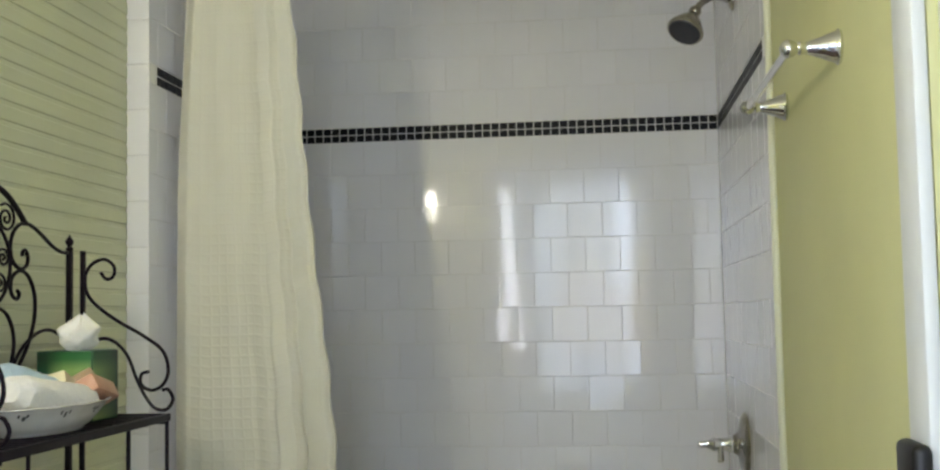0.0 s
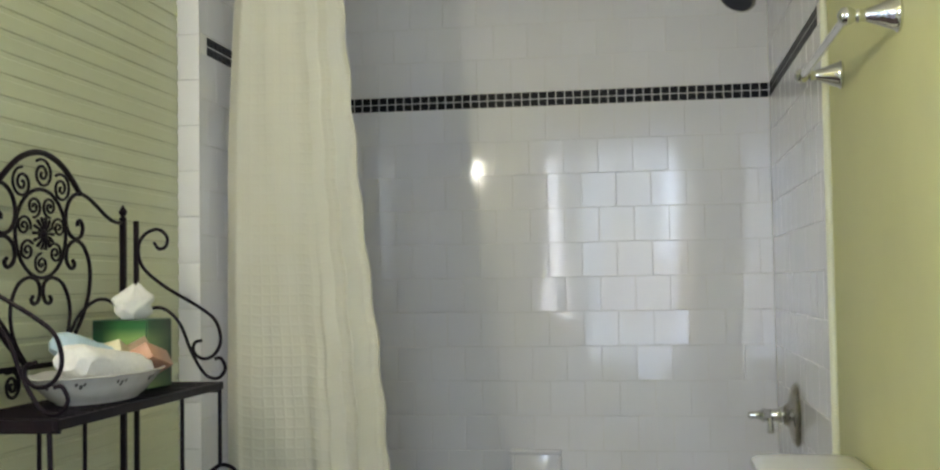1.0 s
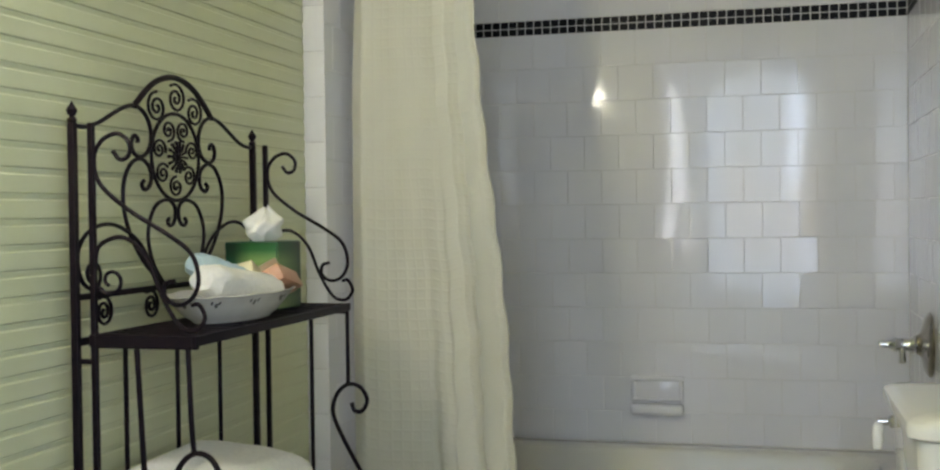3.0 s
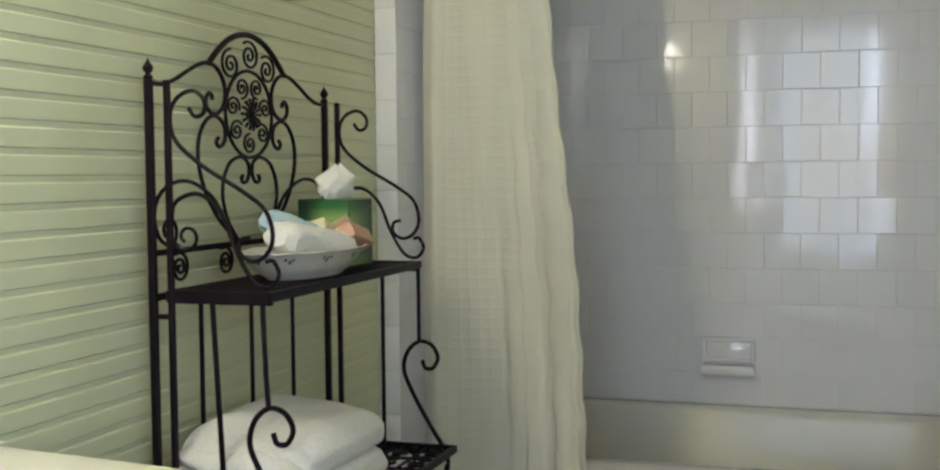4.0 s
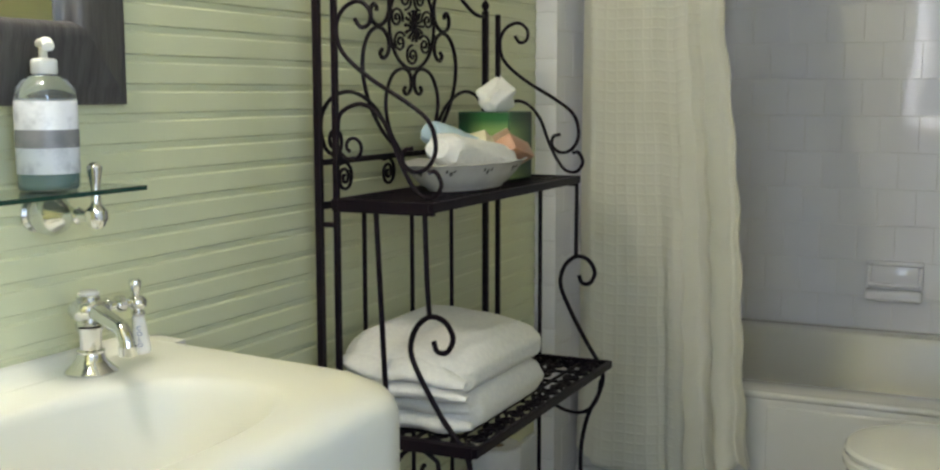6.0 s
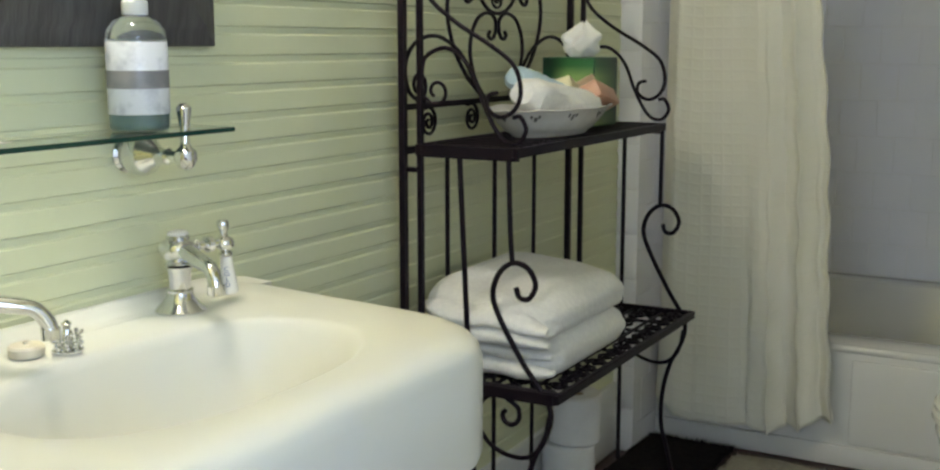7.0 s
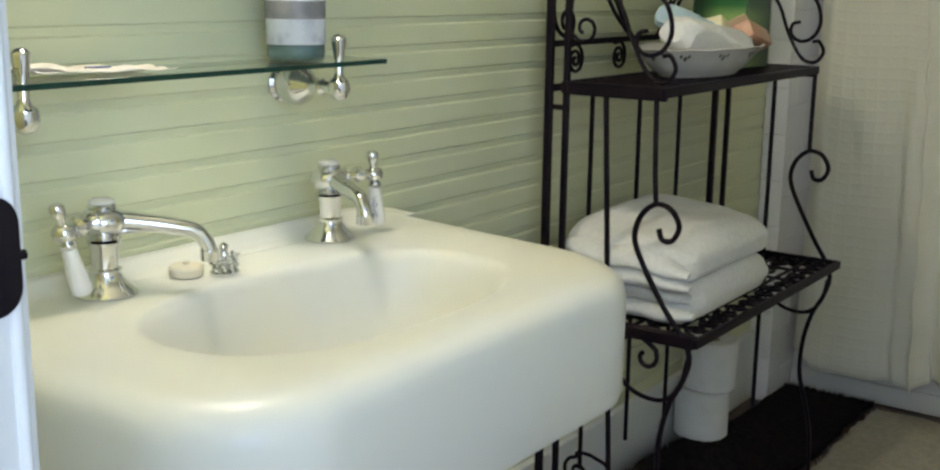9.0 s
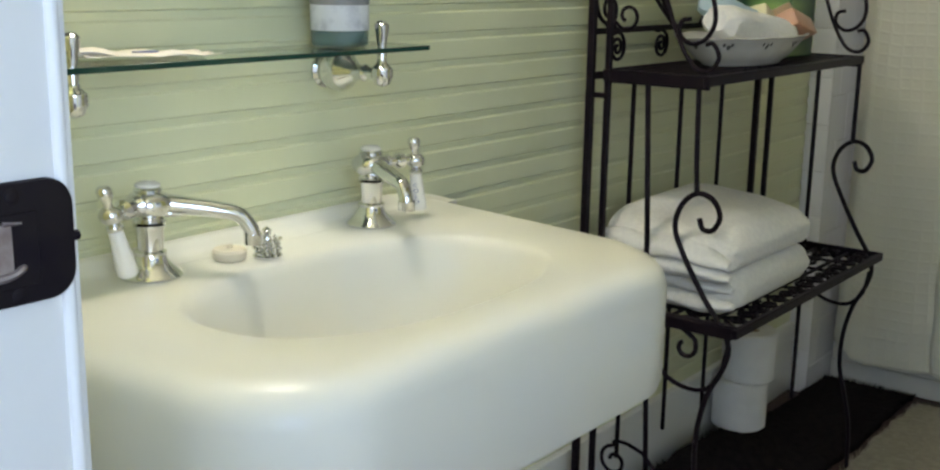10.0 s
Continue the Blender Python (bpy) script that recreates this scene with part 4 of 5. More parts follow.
part("seat", loft([seat_ring(0.96, 0.388), seat_ring(1.0, 0.392), seat_ring(1.0, 0.403), seat_ring(0.97, 0.407)]), CREAM, toilet)
part("lid", loft([seat_ring(0.95, 0.4085), seat_ring(0.985, 0.411), seat_ring(0.99, 0.419), seat_ring(0.97, 0.425), seat_ring(0.85, 0.430), seat_ring(0.5, 0.433), seat_ring(0.1, 0.434)]), CREAM, toilet)
part("bowl", loft([[Vector((x0 + (v.x + 0.085) * s * 1.0 - 0.085, tcy + (v.y - tcy) * s2, z_)) for v in seat_ring(1, 0)] for x0, s, s2, z_ in ((0.05, 0.62, 0.62, 0.001), (0.05, 0.60, 0.58, 0.06), (0.04, 0.62, 0.60, 0.16), (0.02, 0.78, 0.78, 0.27), (0.0, 0.93, 0.93, 0.34), (0.0, 0.97, 0.97, 0.37), (0.0, 0.95, 0.95, 0.387))]), CREAM, toilet)
part("bowl_deck", cube(0.02, 0.33, tcy - 0.11, tcy + 0.11, 0.30, 0.399, 0.02, 3), CREAM, toilet)
flush = part("flush_lever", turned([(0.012, 0), (0.013, 0.006), (0.007, 0.012), (0.006, 0.03)], pose(0.206, tcy + 0.165, 0.668, 0, -90, 0), 16), CHROME, toilet, "chrome flush lever with white grip")
part("grip", turned([(0.006, 0), (0.010, 0.006), (0.011, 0.03), (0.009, 0.05), (0.003, 0.054)], pose(0.176, tcy + 0.165, 0.664, 180, 0, 0), 14), CERAMIC, flush, "white porcelain grip")

# ---- mats on the floor ----
DARK_SHAG = mat("black_shag", (0.010, 0.008, 0.009), 0.95, spec=0.1, second=(0.018, 0.014, 0.014), scale=60, bump=0.8, bump_scale=300)
BEIGE_SHAG = mat("beige_shag", (0.46, 0.42, 0.34), 0.95, spec=0.1, second=(0.36, 0.33, 0.27), scale=70, mix=(0.3, 0.7), bump=1.0, bump_scale=350)


def shag(name, label, material, x0, x1, y0, y1, h, seed, wob, lift=0.0):
    """A mat whose edges wander, with upright tufts over it."""
    def rise(x, y):
        a, b = max(0, min(1, (-0.96 - x) / 0.12)), max(0, min(1, (2.62 - y) / 0.5))
        return lift * a * a * (3 - 2 * a) * b * b * (3 - 2 * b)

    rng = random.Random(seed)
    root = empty(name, label, "rug")
    n = 60
    ring = []
    for k in range(4 * n):
        q, f = divmod(k, n)
        f /= n
        x, y = ((x0 + (x1 - x0) * f, y0), (x1, y0 + (y1 - y0) * f), (x1 - (x1 - x0) * f, y1), (x0, y1 - (y1 - y0) * f))[q]
        ring.append(Vector((x + wob * noise.noise(Vector((x * 14, y * 14, seed))), y + wob * noise.noise(Vector((x * 14, y * 14, seed + 5))), 0)))
    c = sum(ring, Vector()) / len(ring)
    rings = [[Vector((v.x, v.y, 0.001)) for v in ring], [Vector((v.x, v.y, h * 0.7)) for v in ring], [c + (Vector((v.x, v.y, 0)) - c) * 0.98 + Vector((0, 0, h)) for v in ring]]
    if lift:
        for f in (0.9, 0.8, 0.7, 0.6, 0.5, 0.4, 0.3, 0.2, 0.1):
            rings.append([c + (Vector((v.x, v.y, 0)) - c) * f + Vector((0, 0, h)) for v in ring])
        rings = rings[:1] + [[Vector((v.x, v.y, v.z + rise(v.x, v.y))) for v in q] for q in rings[1:]]
    part("backing", loft(rings), material, root)
    verts, faces = [], []
    for _ in range(9000):
        x, y = rng.uniform(x0 - wob * 0.3, x1 + wob * 0.3), rng.uniform(y0 - wob * 0.3, y1 + wob * 0.3)
        a, w, t = rng.uniform(0, 6.28), 0.0022, rng.uniform(0.004, 0.009)
        lx, ly = rng.uniform(-0.006, 0.006), rng.uniform(-0.006, 0.006)
        i = len(verts)
        zt = h * 0.8 + rise(x, y)
        for q in range(3):
            verts.append((x + w * math.cos(a + q * 2.09), y + w * math.sin(a + q * 2.09), zt - h * 0.3))
        verts.append((x + lx, y + ly, zt + t))
        faces += [(i, i + 1, i + 3), (i + 1, i + 2, i + 3), (i + 2, i, i + 3)]
    me = bpy.data.meshes.new("shag_surface")
    me.from_pydata(verts, [], faces)
    me.materials.append(material)
    ob = new("shag_surface", me)
    ob.parent = root
    tagged(ob, kind="stuff")
    return root


shag("dark_mat", "black shaggy mat bunched against the baseboard under the rack", DARK_SHAG, -1.115, -0.89, 1.55, 2.885, 0.016, 3, 0.012, 0.062)
shag("bath_mat", "beige shaggy bath mat beside the bathtub", BEIGE_SHAG, -0.865, 0.02, 2.05, 2.822, 0.020, 9, 0.02)

# ---- mirror ----
MIRROR_WOOD = mat("dark_weathered_wood", (0.052, 0.047, 0.047), 0.42, second=(0.105, 0.098, 0.096), scale=14, stretch=(1, 6, 1), mix=(0.3, 0.7), bump=0.5, bump_scale=40)
MIRROR_WOOD_UP = mat("dark_weathered_wood_upright", (0.052, 0.047, 0.047), 0.42, second=(0.105, 0.098, 0.096), scale=14, stretch=(6, 6, 1), mix=(0.3, 0.7), bump=0.5, bump_scale=40)
MIRROR = mat("mirror_silver", (0.86, 0.88, 0.86), 0.015, metal=1.0)
mirror = empty("wall_mirror", "mirror in a broad dark weathered wood frame", "mirror")
MY0, MY1, MZ0, MZ1, MW = 0.588, 1.237, 1.060, 1.72, 0.105


def frame_rail(p, q, inward):
    """A mitred frame member from corner p to corner q of the (y, z) outline, with a sloped, stepped face."""
    p, q, inward = Vector(p), Vector(q), Vector(inward)
    d = (q - p).normalized()
    bm = bmesh.new()
    prof = [(0.0, 0.0), (0.0, 0.016), (0.004, 0.020), (0.020, 0.022), (0.028, 0.027), (0.072, 0.034), (0.080, 0.038), (0.096, 0.038), (0.101, 0.034), (MW, 0.024), (MW, 0.0)]
    a, b = [], []
    for w, h in prof:
        u, v = p + inward * w + d * w, q + inward * w - d * w
        a.append(bm.verts.new((XL + 0.0005 + h, u.x, u.y)))
        b.append(bm.verts.new((XL + 0.0005 + h, v.x, v.y)))
    for k in range(len(prof) - 1):
        bm.faces.new((a[k], a[k + 1], b[k + 1], b[k]))
    bm.faces.new(a)
    bm.faces.new(b)
    bmesh.ops.recalc_face_normals(bm, faces=bm.faces)
    return bm


part("frame_rail", frame_rail((MY0, MZ0), (MY1, MZ0), (0, 1)), MIRROR_WOOD, mirror)
part("frame_rail", frame_rail((MY1, MZ0), (MY1, MZ1), (-1, 0)), MIRROR_WOOD_UP, mirror)
part("frame_rail", frame_rail((MY1, MZ1), (MY0, MZ1), (0, -1)), MIRROR_WOOD, mirror)
part("frame_rail", frame_rail((MY0, MZ1), (MY0, MZ0), (1, 0)), MIRROR_WOOD_UP, mirror)
part("mirror_glass", cube(XL + 0.004, XL + 0.012, MY0 + MW - 0.002, MY1 - MW + 0.002, MZ0 + MW - 0.002, MZ1 - MW + 0.002), MIRROR, mirror, "silvered mirror glass", False)

# lamp on the wall over the mirror
mirror_lamp = empty("wall_lamp", "frosted globe wall lamp over the mirror, lit", "wall lamp")
part("backplate", turned([(0.055, 0), (0.056, 0.004), (0.05, 0.010), (0.02, 0.016), (0.012, 0.02)], pose(XL, 0.912, 1.86, 0, 90, 0)), CHROME, mirror_lamp)
part("arm", tube(bmesh.new(), smooth_path([(XL + 0.015, 0.912, 1.86), (XL + 0.06, 0.912, 1.865), (XL + 0.095, 0.912, 1.85), (XL + 0.1, 0.912, 1.825)]), 0.008, 12), CHROME, mirror_lamp)
GLOW = bpy.data.materials.new("lit_frosted_glass")
GLOW.use_nodes = True
GLOW.node_tree.nodes["Principled BSDF"].inputs["Emission Color"].default_value = (1.0, 0.935, 0.80, 1)
GLOW.node_tree.nodes["Principled BSDF"].inputs["Emission Strength"].default_value = 62
part("shade", turned([(0.022, 0.055), (0.026, 0.05), (0.045, 0.038), (0.055, 0.02), (0.058, 0.0), (0.053, -0.024), (0.038, -0.045), (0.015, -0.056), (0.001, -0.058)], pose(XL + 0.1, 0.912, 1.77) @ Matrix.Scale(1.3, 4), 28), GLOW, mirror_lamp, "glowing frosted glass globe")

# ---- glass shelf with its brackets ----
GLASS = mat("green_edged_glass", (0.86, 0.93, 0.88), 0.02, trans=1.0)
EDGE = mat("green_glass_edge", (0.008, 0.038, 0.028), 0.2, second=(0.012, 0.05, 0.038), scale=20)
glass_shelf = empty("glass_shelf", "clear glass shelf with green edges on chrome brackets", "shelf")
GY0, GY1, GX1, GZ = 0.590, 1.155, -1.058, 0.956
pane = part("glass_pane", cube(XL + 0.010, GX1 - 0.002, GY0, GY1 - 0.002, GZ - 0.003, GZ + 0.003), GLASS, glass_shelf, "", False)
pane.visible_shadow = False
part("glass_edge", cube(GX1 - 0.0018, GX1, GY0, GY1, GZ - 0.003, GZ + 0.003, 0.0006, 1), EDGE, glass_shelf, "dark green glass edge")
part("glass_edge", cube(XL + 0.010, GX1 - 0.002, GY1 - 0.0018, GY1, GZ - 0.003, GZ + 0.003, 0.0006, 1), EDGE, glass_shelf, "dark green glass edge")
for y in (1.080, 0.640):
    br = part("bracket", turned([(0.023, 0), (0.024, 0.004), (0.020, 0.008), (0.021, 0.012), (0.026, 0.022), (0.027, 0.032), (0.023, 0.044), (0.013, 0.055), (0.009, 0.070), (0.011, 0.075), (0.008, 0.080), (0.008, 0.095)], pose(XL, y, 0.925, 0, 90, 0), 28), CHROME, glass_shelf)
    part("baluster", turned([(0.002, -0.016), (0.010, -0.012), (0.0145, -0.002), (0.0135, 0.008), (0.007, 0.014), (0.0055, 0.02), (0.0065, 0.03), (0.0055, 0.034), (0.007, 0.044), (0.009, 0.056), (0.0095, 0.062), (0.006, 0.066), (0.001, 0.067)], pose(GX1 - 0.016, y, 0.925), 22), CHROME, br)

# ---- pump bottle ----
CLEAR = mat("clear_plastic", (0.88, 0.95, 0.94), 0.04, trans=0.95)
LOTION = mat("teal_liquid", (0.22, 0.42, 0.42), 0.1, trans=0.6, second=(0.18, 0.36, 0.37), scale=10)
LABEL = mat("printed_paper_label", (0.70, 0.72, 0.76), 0.22, second=(0.50, 0.52, 0.57), scale=45, mix=(0.5, 0.68))
LABEL_BAND = mat("grey_label_band", (0.19, 0.19, 0.20), 0.25, second=(0.28, 0.27, 0.27), scale=30)
bottle = empty("pump_bottle", "clear plastic lotion bottle with white pump", "bottle")
bx, by, bz = -1.110, 1.042, GZ + 0.0042
bottle.matrix_world = pose(0, 0, bz) @ Matrix.Diagonal((1, 1, 0.87, 1)) @ pose(0, 0, -bz)
part("bottle_body", turned([(0.033, 0), (0.0355, 0.004), (0.036, 0.012), (0.036, 0.128), (0.034, 0.138), (0.026, 0.150), (0.015, 0.156), (0.013, 0.160)], pose(bx, by, bz), 36), CLEAR, bottle)
part("lotion", turned([(0.031, 0.003), (0.034, 0.006), (0.0346, 0.012), (0.0346, 0.100), (0.0340, 0.1005)], pose(bx, by, bz), 36), LOTION, bottle, "teal lotion inside")
part("label", turned([(0.0362, 0.0230), (0.0366, 0.0235), (0.0366, 0.1215), (0.0362, 0.122)], pose(bx, by, bz), 36), LABEL, bottle, "white label with fine grey print")
part("label_band", turned([(0.0366, 0.0585), (0.0370, 0.0587), (0.0370, 0.0828), (0.0366, 0.083)], pose(bx, by, bz), 36), LABEL_BAND, bottle, "dark grey printed band")
WHITE_PLASTIC = mat("white_plastic", (0.82, 0.81, 0.76), 0.35)
part("pump_collar", turned([(0.014, 0.158), (0.0155, 0.160), (0.0155, 0.176), (0.012, 0.179), (0.005, 0.180), (0.0045, 0.196)], pose(bx, by, bz), 24), WHITE_PLASTIC, bottle, "white pump collar")
part("pump_head", tube(bmesh.new(), smooth_path([(bx - 0.012, by + 0.008, bz + 0.200), (bx, by, bz + 0.2005), (bx + 0.022, by - 0.016, bz + 0.200), (bx + 0.034, by - 0.025, bz + 0.193)]), 0.0068, 12), WHITE_PLASTIC, bottle, "white pump spout")

# folded card on the glass shelf
card = empty("paper_card", "folded cream paper card with small blue print", "paper card")
CARD = mat("cream_paper", (0.80, 0.74, 0.64), 0.8, second=(0.76, 0.70, 0.60), scale=12)
INK = mat("blue_ink", (0.16, 0.18, 0.32), 0.7)


def sheet(x0, x1, y0, y1, z_, lift, seed):
    bm = bmesh.new()
    n = 14
    g = [[bm.verts.new((x0 + (x1 - x0) * i / n + 0.004 * noise.noise(Vector((i * 0.4, j * 0.4, seed))), y0 + (y1 - y0) * j / n, z_ + 0.0015 + lift * (abs(noise.noise(Vector((i * 0.21, j * 0.17, seed)))) + 0.5 * (i / n) * (1 - j / n)))) for j in range(n + 1)] for i in range(n + 1)]
    for i in range(n):
        for j in range(n):
            bm.faces.new((g[i][j], g[i + 1][j], g[i + 1][j + 1], g[i][j + 1]))
    return bm


c1 = part("leaf", sheet(-1.150, -1.072, 0.655, 0.825, GZ + 0.004, 0.010, 2.0), CARD, card)
c2 = part("leaf", sheet(-1.145, -1.078, 0.640, 0.790, GZ + 0.0045, 0.014, 4.0), CARD, card)
for c in (c1, c2):
    m = c.modifiers.new("thickness", "SOLIDIFY")
    m.thickness = 0.0008
for cx_, cy_, wx, wy in ((-1.105, 0.748, 0.010, 0.026), (-1.122, 0.775, 0.006, 0.020)):
    z_ = min((Vector((v.co.x - cx_, v.co.y - cy_, 0)).length, v.co.z) for v in c2.data.vertices)[1]
    part("print_bar", cube(cx_ - wx / 2, cx_ + wx / 2, cy_ - wy / 2, cy_ + wy / 2, z_ - 0.0006, z_ + 0.0010), INK, card, "small blue printed mark")

# ---- taps ----
def tap(label, y, spout, side, letters, lean, drop):
    """A bell-footed tap with a swinging spout and a hanging porcelain lever."""
    root = empty("basin_tap", label, "tap", "taps on the sink")
    root.matrix_world = pose(0, 0, SZ) @ Matrix.Diagonal((1, 1, 0.82, 1)) @ pose(0, 0, -SZ)
    x, z_ = -1.104, SZ + 0.0006
    part("foot", turned([(0.033, 0), (0.034, 0.003), (0.031, 0.007), (0.024, 0.014), (0.0185, 0.022), (0.0165, 0.029), (0.016, 0.031)], pose(x, y, z_), 32), CHROME, root)
    part("column", turned([(0.010, 0.0308), (0.0175, 0.031), (0.0175, 0.034), (0.0140, 0.037), (0.0150, 0.064), (0.0175, 0.068), (0.0175, 0.071), (0.010, 0.0712)], pose(x, y, z_), 28), CHROME, root)
    part("body", turned([(0.012, 0.071), (0.019, 0.075), (0.014, 0.080), (0.022, 0.086), (0.026, 0.096), (0.026, 0.103), (0.020, 0.111), (0.014, 0.115), (0.016, 0.118), (0.013, 0.121)], pose(x, y, z_), 28), CHROME, root)
    part("cap", turned([(0.013, 0.1205), (0.0135, 0.124), (0.010, 0.127), (0.002, 0.128)], pose(x, y, z_), 24), CERAMIC, root, "white porcelain cap")
    sx, sy = spout
    d = Vector((sx, sy, 0)).normalized()
    ln = Vector((sx, sy, 0)).length
    o = Vector((x, y, z_ + 0.098))
    pts = [o + d * 0.012, o + d * ln * 0.3 + Vector((0, 0, -0.003)), o + d * ln * 0.68 + Vector((0, 0, -0.012)), o + d * ln * 0.86 + Vector((0, 0, -0.38 * drop)), o + d * ln * 0.96 + Vector((0, 0, -0.69 * drop)), o + d * ln + Vector((0, 0, -drop))]
    path = smooth_path(pts)
    part("spout", tube(bmesh.new(), path, [0.0135 - 0.0045 * min(1, k / (len(path) * 0.7)) for k in range(len(path))], 18), CHROME, root)
    part("nozzle", tube(bmesh.new(), [pts[-1] + Vector((0, 0, 0.004)), pts[-1] - Vector((0, 0, 0.010))], 0.0108, 18), CHROME, root)
    part("brace", tube(bmesh.new(), smooth_path([o + d * 0.016 + Vector((0, 0, -0.014)), o + d * ln * 0.35 + Vector((0, 0, -0.013)), o + d * ln * 0.6 + Vector((0, 0, -0.010))]), 0.005, 12), CHROME, root)
    # cross arm and hanging lever
    e = Vector((0.35, side, 0)).normalized()
    arm = pose(o.x, o.y, o.z + 0.002) @ Matrix.Rotation(math.atan2(e.y, e.x), 4, "Z") @ pose(0, 0, 0, 0, 90, 0)
    part("arm", turned([(0.012, 0.016), (0.013, 0.024), (0.008, 0.028), (0.0075, 0.034), (0.013, 0.039), (0.013, 0.046), (0.007, 0.050), (0.006, 0.060)], arm, 20), CHROME, root)
    h = o + e * 0.066
    hang = pose(h.x, h.y, h.z, lean)
    lever = part("lever", turned([(0.005, -0.022), (0.009, -0.019), (0.009, -0.015), (0.006, -0.012), (0.012, -0.006), (0.013, 0.002), (0.010, 0.009), (0.005, 0.012), (0.005, 0.018), (0.0075, 0.024), (0.0085, 0.034), (0.006, 0.038), (0.001, 0.039)], hang, 20), CHROME, root)
    part("handle", turned([(0.0095, -0.083), (0.0115, -0.080), (0.0115, -0.072), (0.0095, -0.045), (0.0080, -0.026), (0.0075, -0.021)], hang, 20), CERAMIC, lever, "white porcelain handle")
    if letters:
        for k, ch in enumerate(letters):
            cu = bpy.data.curves.new("letter", "FONT")
            cu.body, cu.size, cu.extrude, cu.align_x = ch, 0.0095, 0.0002, "CENTER"
            ob = new("letter", cu)
            ob.data.materials.append(INK)
            ob.parent = lever
            ob.matrix_local = hang @ pose(0, 0, -0.043 - 0.0088 * k, 0, 0, 35) @ pose(0, -0.0118 + 0.0006 * (3 - k), 0) @ pose(0, 0, 0, 90, 0, 0)
    return root


tap("chrome cold water tap with white porcelain lever", 1.092, (0.088, -0.030), 1, "COLD", 5, 0.044)
tap("chrome hot water tap with long swung spout", 0.742, (0.066, 0.088), -1, "", 12, 0.050)

plug = empty("basin_plug", "cream rubber basin plug on a bead chain", "plug")
part("stopper", turned([(0.017, 0), (0.019, 0.002), (0.020, 0.010), (0.018, 0.013), (0.004, 0.014), (0.003, 0.017)], pose(-1.098, 0.846, SZ + 0.0006), 24), mat("cream_rubber", (0.72, 0.66, 0.52), 0.6, second=(0.66, 0.60, 0.46), scale=20), plug)
rng = random.Random(4)
part("chain_post", turned([(0.016, 0), (0.017, 0.003), (0.008, 0.006), (0.005, 0.012), (0.007, 0.02), (0.004, 0.027), (0.006, 0.033), (0.001, 0.037)], pose(-1.072, 0.880, SZ + 0.0006), 20), CHROME, plug)
for k in range(44):
    a, h = k * 0.62, 0.004 + 0.00045 * k
    part("chain_bead", turned([(0.0004, -0.0026), (0.0022, -0.0014), (0.0026, 0), (0.0022, 0.0014), (0.0004, 0.0026)], pose(-1.072 + (0.014 + 0.002 * math.sin(k * 1.7)) * math.cos(a), 0.880 + (0.014 + 0.002 * math.sin(k * 1.7)) * math.sin(a), SZ + h), 8), CHROME, plug)

# ---- strike plate on the door frame ----
BLACK_METAL = mat("black_japanned_metal", (0.006, 0.004, 0.008), 0.5, spec=0.12, second=(0.012, 0.009, 0.010), scale=40, bump=0.2, bump_scale=80)
WORN = mat("worn_pale_metal", (0.45, 0.40, 0.40), 0.35, metal=0.8, second=(0.25, 0.2, 0.2), scale=60)
strike = empty("strike_plate", "black metal latch keeper screwed to the frame", "strike plate")
part("plate", loft([[Vector((DX0 + h, 0.3185 + v.x, 0.913 + v.y)) for v in rrect(0, 0, 0.0325 - d, 0.0330 - d, 0, 0.016, 10)] for h, d in ((0.0002, 0.0), (0.0034, 0.0), (0.0043, 0.0006), (0.0046, 0.002))]), BLACK_METAL, strike)
part("latch_opening", cube(DX0 + 0.0046, DX0 + 0.0056, 0.299, 0.3285, 0.890, 0.930, 0.0004, 1), BLACK_METAL, strike)
part("worn_patch", cube(DX0 + 0.0057, DX0 + 0.0063, 0.290, 0.3130, 0.899, 0.925, 0.0003, 1), WORN, strike, "worn bare metal latch")
part("worn_edge", tube(bmesh.new(), smooth_path([(DX0 + 0.0062, 0.298, 0.8965), (DX0 + 0.0066, 0.311, 0.8975), (DX0 + 0.0064, 0.3195, 0.9015)]), [0.0024] * 5 + [0.0022] * 5 + [0.0012], 8), WORN, strike, "worn bare metal lip")
part("worn_edge", tube(bmesh.new(), [(DX0 + 0.0060, 0.308, 0.9255), (DX0 + 0.0062, 0.3185, 0.9245)], [0.0014, 0.0008], 8), WORN, strike, "worn bare metal lip")
for z_ in (0.886, 0.939):
    part("screw", turned([(0.0042, 0), (0.0042, 0.0008), (0.003, 0.0014), (0.001, 0.0015)], pose(DX0 + 0.0045, 0.315, z_, 0, 90, 0), 14), BLACK_METAL, strike)
part("bolt_stub", tube(bmesh.new(), [(DX0 + 0.002, YS1 - 0.001, 0.912), (DX0 + 0.002, YS1 + 0.004, 0.912)], 0.003, 8), BLACK_METAL, strike)

# ---- wall tiles ----
TP = 0.116
ROW0 = 1.469


def tile_mesh(w, h, t=0.007, b=0.0014, gap=0.0010):
    """A glazed tile in the x-z plane, its face at y = 0, with softly rounded edges."""
    bm = bmesh.new()
    w2, h2 = w - gap, h - gap
    lev = ((0.0, t), (0.0, b), (0.0008, 0.0008), (b, 0.0))
    rings = [[(d, y, d), (w2 - d, y, d), (w2 - d, y, h2 - d), (d, y, h2 - d)] for d, y in lev]
    bm.free()
    return loft([[Vector(p) for p in r] for r in rings], False, True)


tile_cache = {}


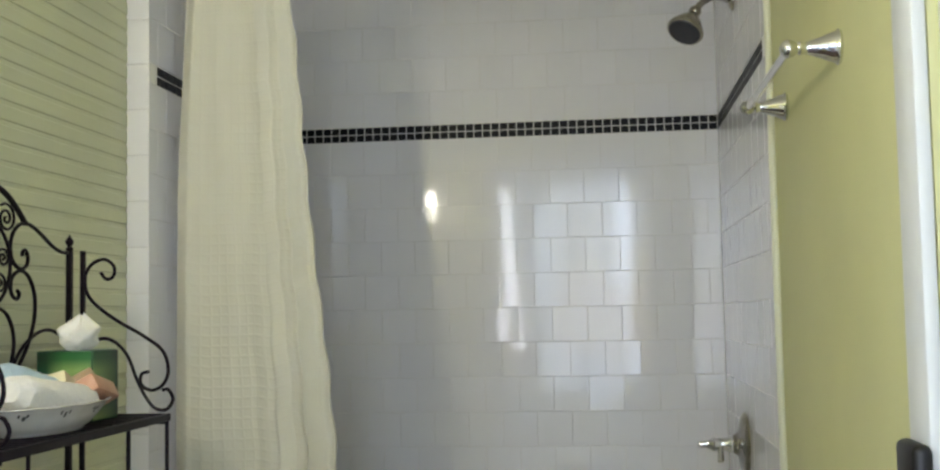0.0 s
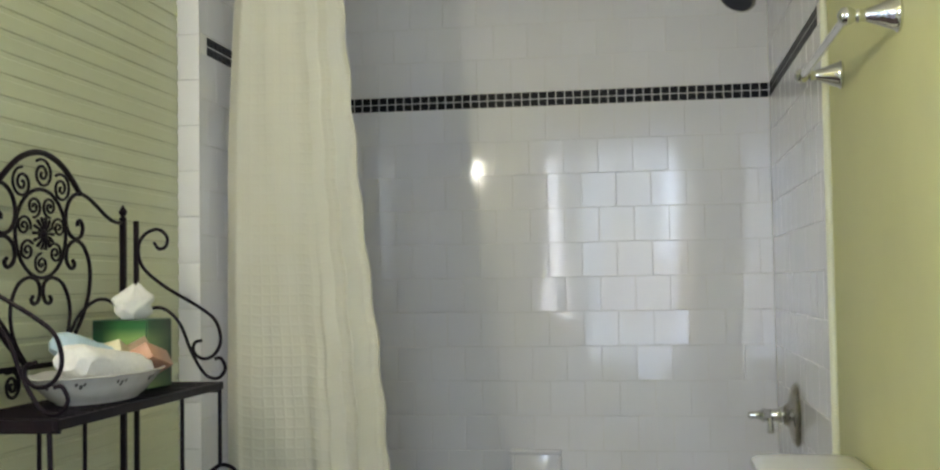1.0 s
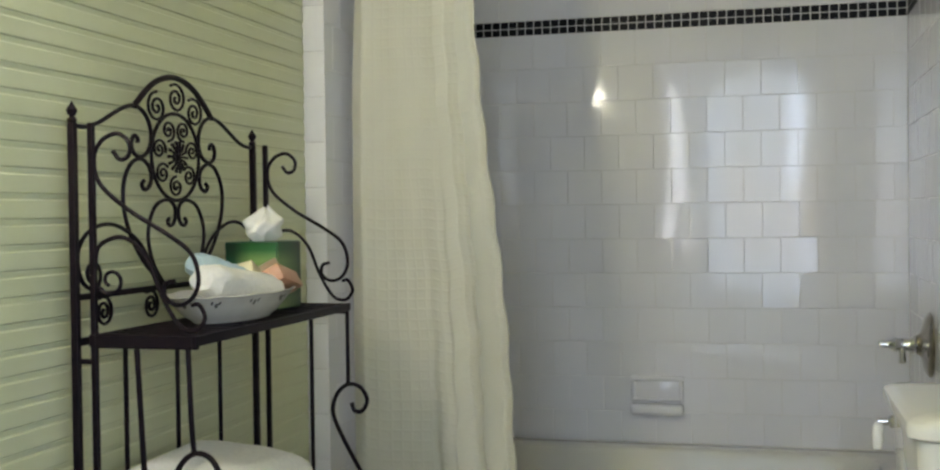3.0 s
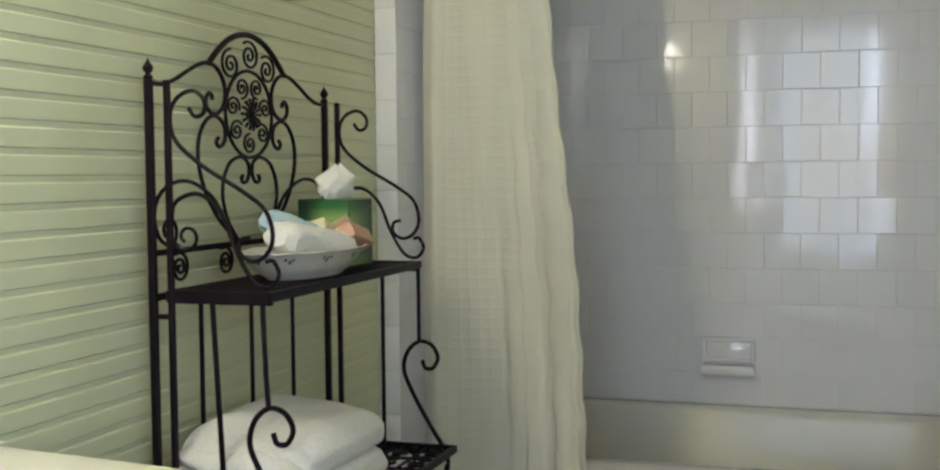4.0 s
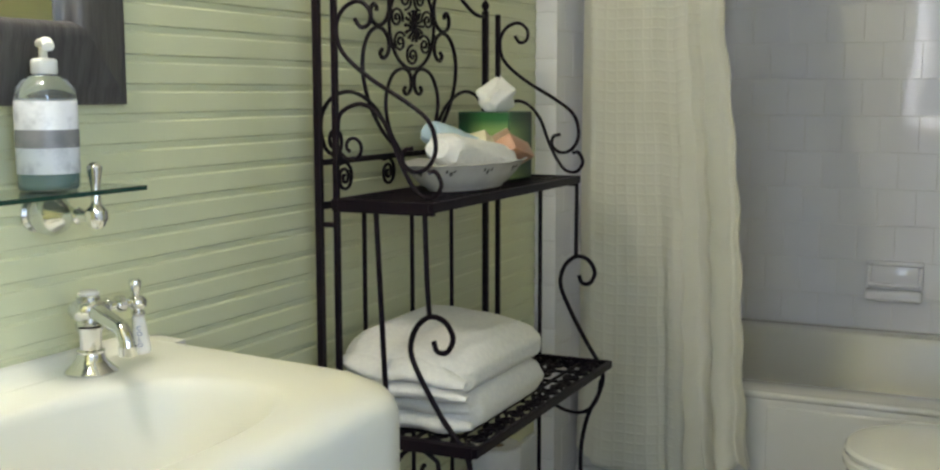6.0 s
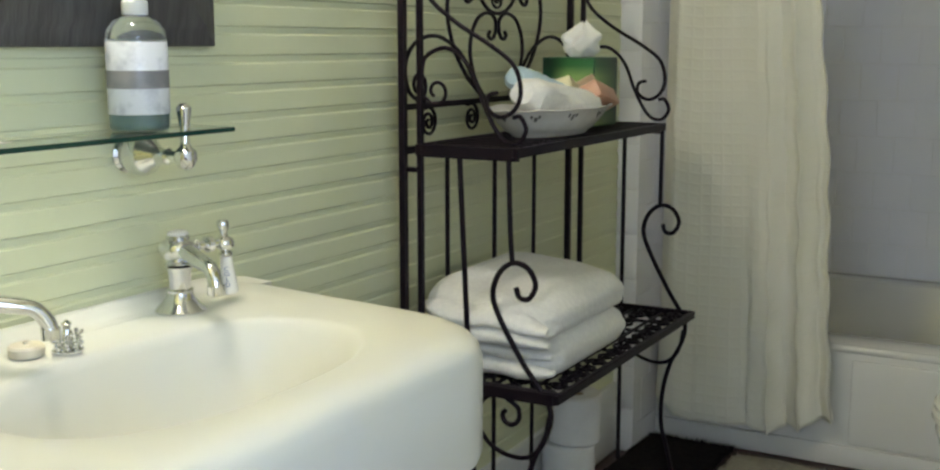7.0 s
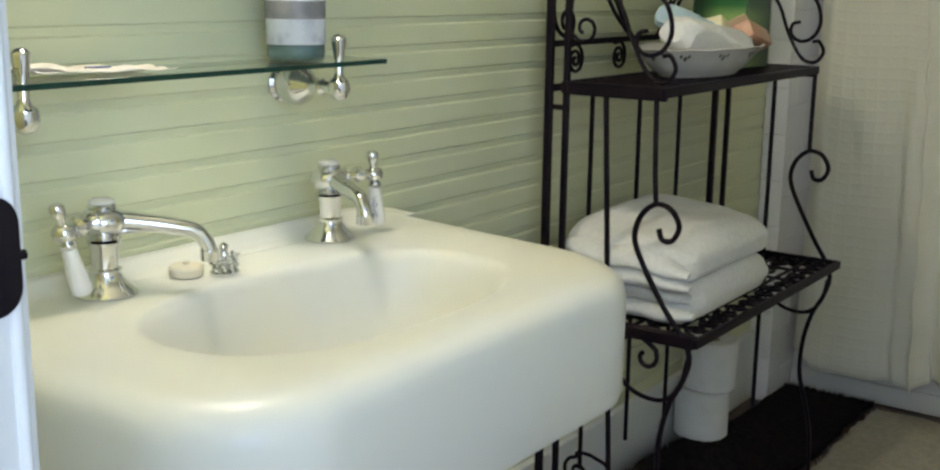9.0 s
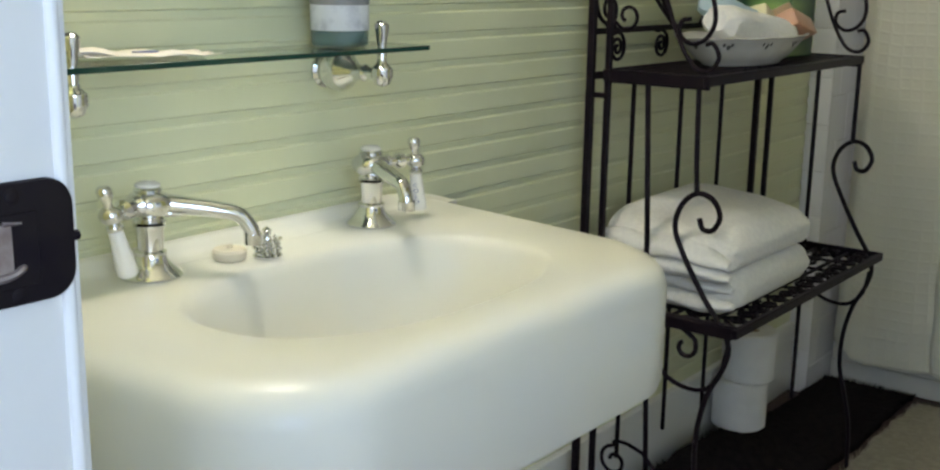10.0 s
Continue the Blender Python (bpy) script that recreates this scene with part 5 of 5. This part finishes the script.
def lay(parent, name, w, h, m, material, t=0.007):
    key = (round(w, 4), round(h, 4), material.name)
    if key not in tile_cache:
        ob = part(name, tile_mesh(w, h, t, 0.0014, 0.0010 if w * h > 0.001 else 0.0027), material, parent, "", False)
        tile_cache[key] = ob.data
    else:
        ob = new(name, tile_cache[key])
        ob.parent = parent
    ob.matrix_local = m
    return ob


MZ_0, MZ_1 = 1.6955, 1.7465


def tile_wall(parent, length, place, z_from, z_to, mosaic_from, mosaic_to, shift=0.0, seed=1):
    """Running-bond rows of square tiles with a two-row black mosaic band."""
    rng = random.Random(seed)
    rows = []
    z_ = ROW0 + 2 * TP - 0.0055
    while z_ - TP > z_from - TP:
        rows.append((max(z_ - TP, z_from), z_))
        z_ -= TP
    z_ = MZ_1
    while z_ < z_to:
        rows.append((z_, min(z_ + TP, z_to)))
        z_ += TP
    for k, (a, b) in enumerate(rows):
        if b - a < 0.012:
            continue
        s = -((k % 2) * TP / 2 + shift) % TP - TP
        while s < length:
            s0, s1 = max(s, 0), min(s + TP, length)
            if s1 - s0 > 0.008:
                tilt = pose(0, 0, 0, rng.gauss(0, 0.16), 0, rng.gauss(0, 0.22))
                lay(parent, "tile", s1 - s0, b - a, place(s0, a) @ tilt, TILE)
            s += TP
    band = part("mosaic_backing", cube(mosaic_from, mosaic_to, 0.0022, 0.006, MZ_0 - 0.0005, MZ_1 - 0.0008), MOSAIC_GROUT, parent, "grey grout of the mosaic band", False)
    band.matrix_local = place(0, 0)
    n = int((mosaic_to - mosaic_from) / 0.029)
    for i in range(n):
        for j in range(2):
            lay(parent, "mosaic_tile", 0.029, 0.0252, place(mosaic_from + 0.0008 + i * (mosaic_to - mosaic_from) / n, MZ_0 + 0.0006 + j * 0.0252), MOSAIC, 0.005)


tile_wall(wall_north, AXR - AXL, lambda s, z_: pose(AXL + s, YB, z_), TZ, H, 0.0, AXR - AXL, 0.03, 1)
tile_wall(alcove_east, YB - 2.722, lambda s, z_: pose(AXR, YB - s, z_, 0, 0, -90), 0.0, H, 0.0, YB - 2.80, 0.04, 2)
tile_wall(alcove_west, YB - YA, lambda s, z_: pose(AXL, YA + s, z_, 0, 0, 90), 0.0, H, 0.055, YB - YA, 0.0, 3)

# edge trims of the alcove
for k in range(int(H / TP) + 1):
    z_ = k * TP
    h = min(TP, H - z_) - 0.0007
    if h > 0.02:
        part("edge_tile", cube(XL + 0.0005, AXL + 0.001, YA - 0.004, YA + 0.0055, z_, z_ + h, 0.0015, 2), TILE, alcove_west)
part("edge_bead", tube(bmesh.new(), [(AXR + 0.004, 2.716, 0.0), (AXR + 0.004, 2.716, H)], 0.009, 12), mat("cream_edge_trim", (0.78, 0.77, 0.60), 0.3), alcove_east, "cream rounded edge strip")
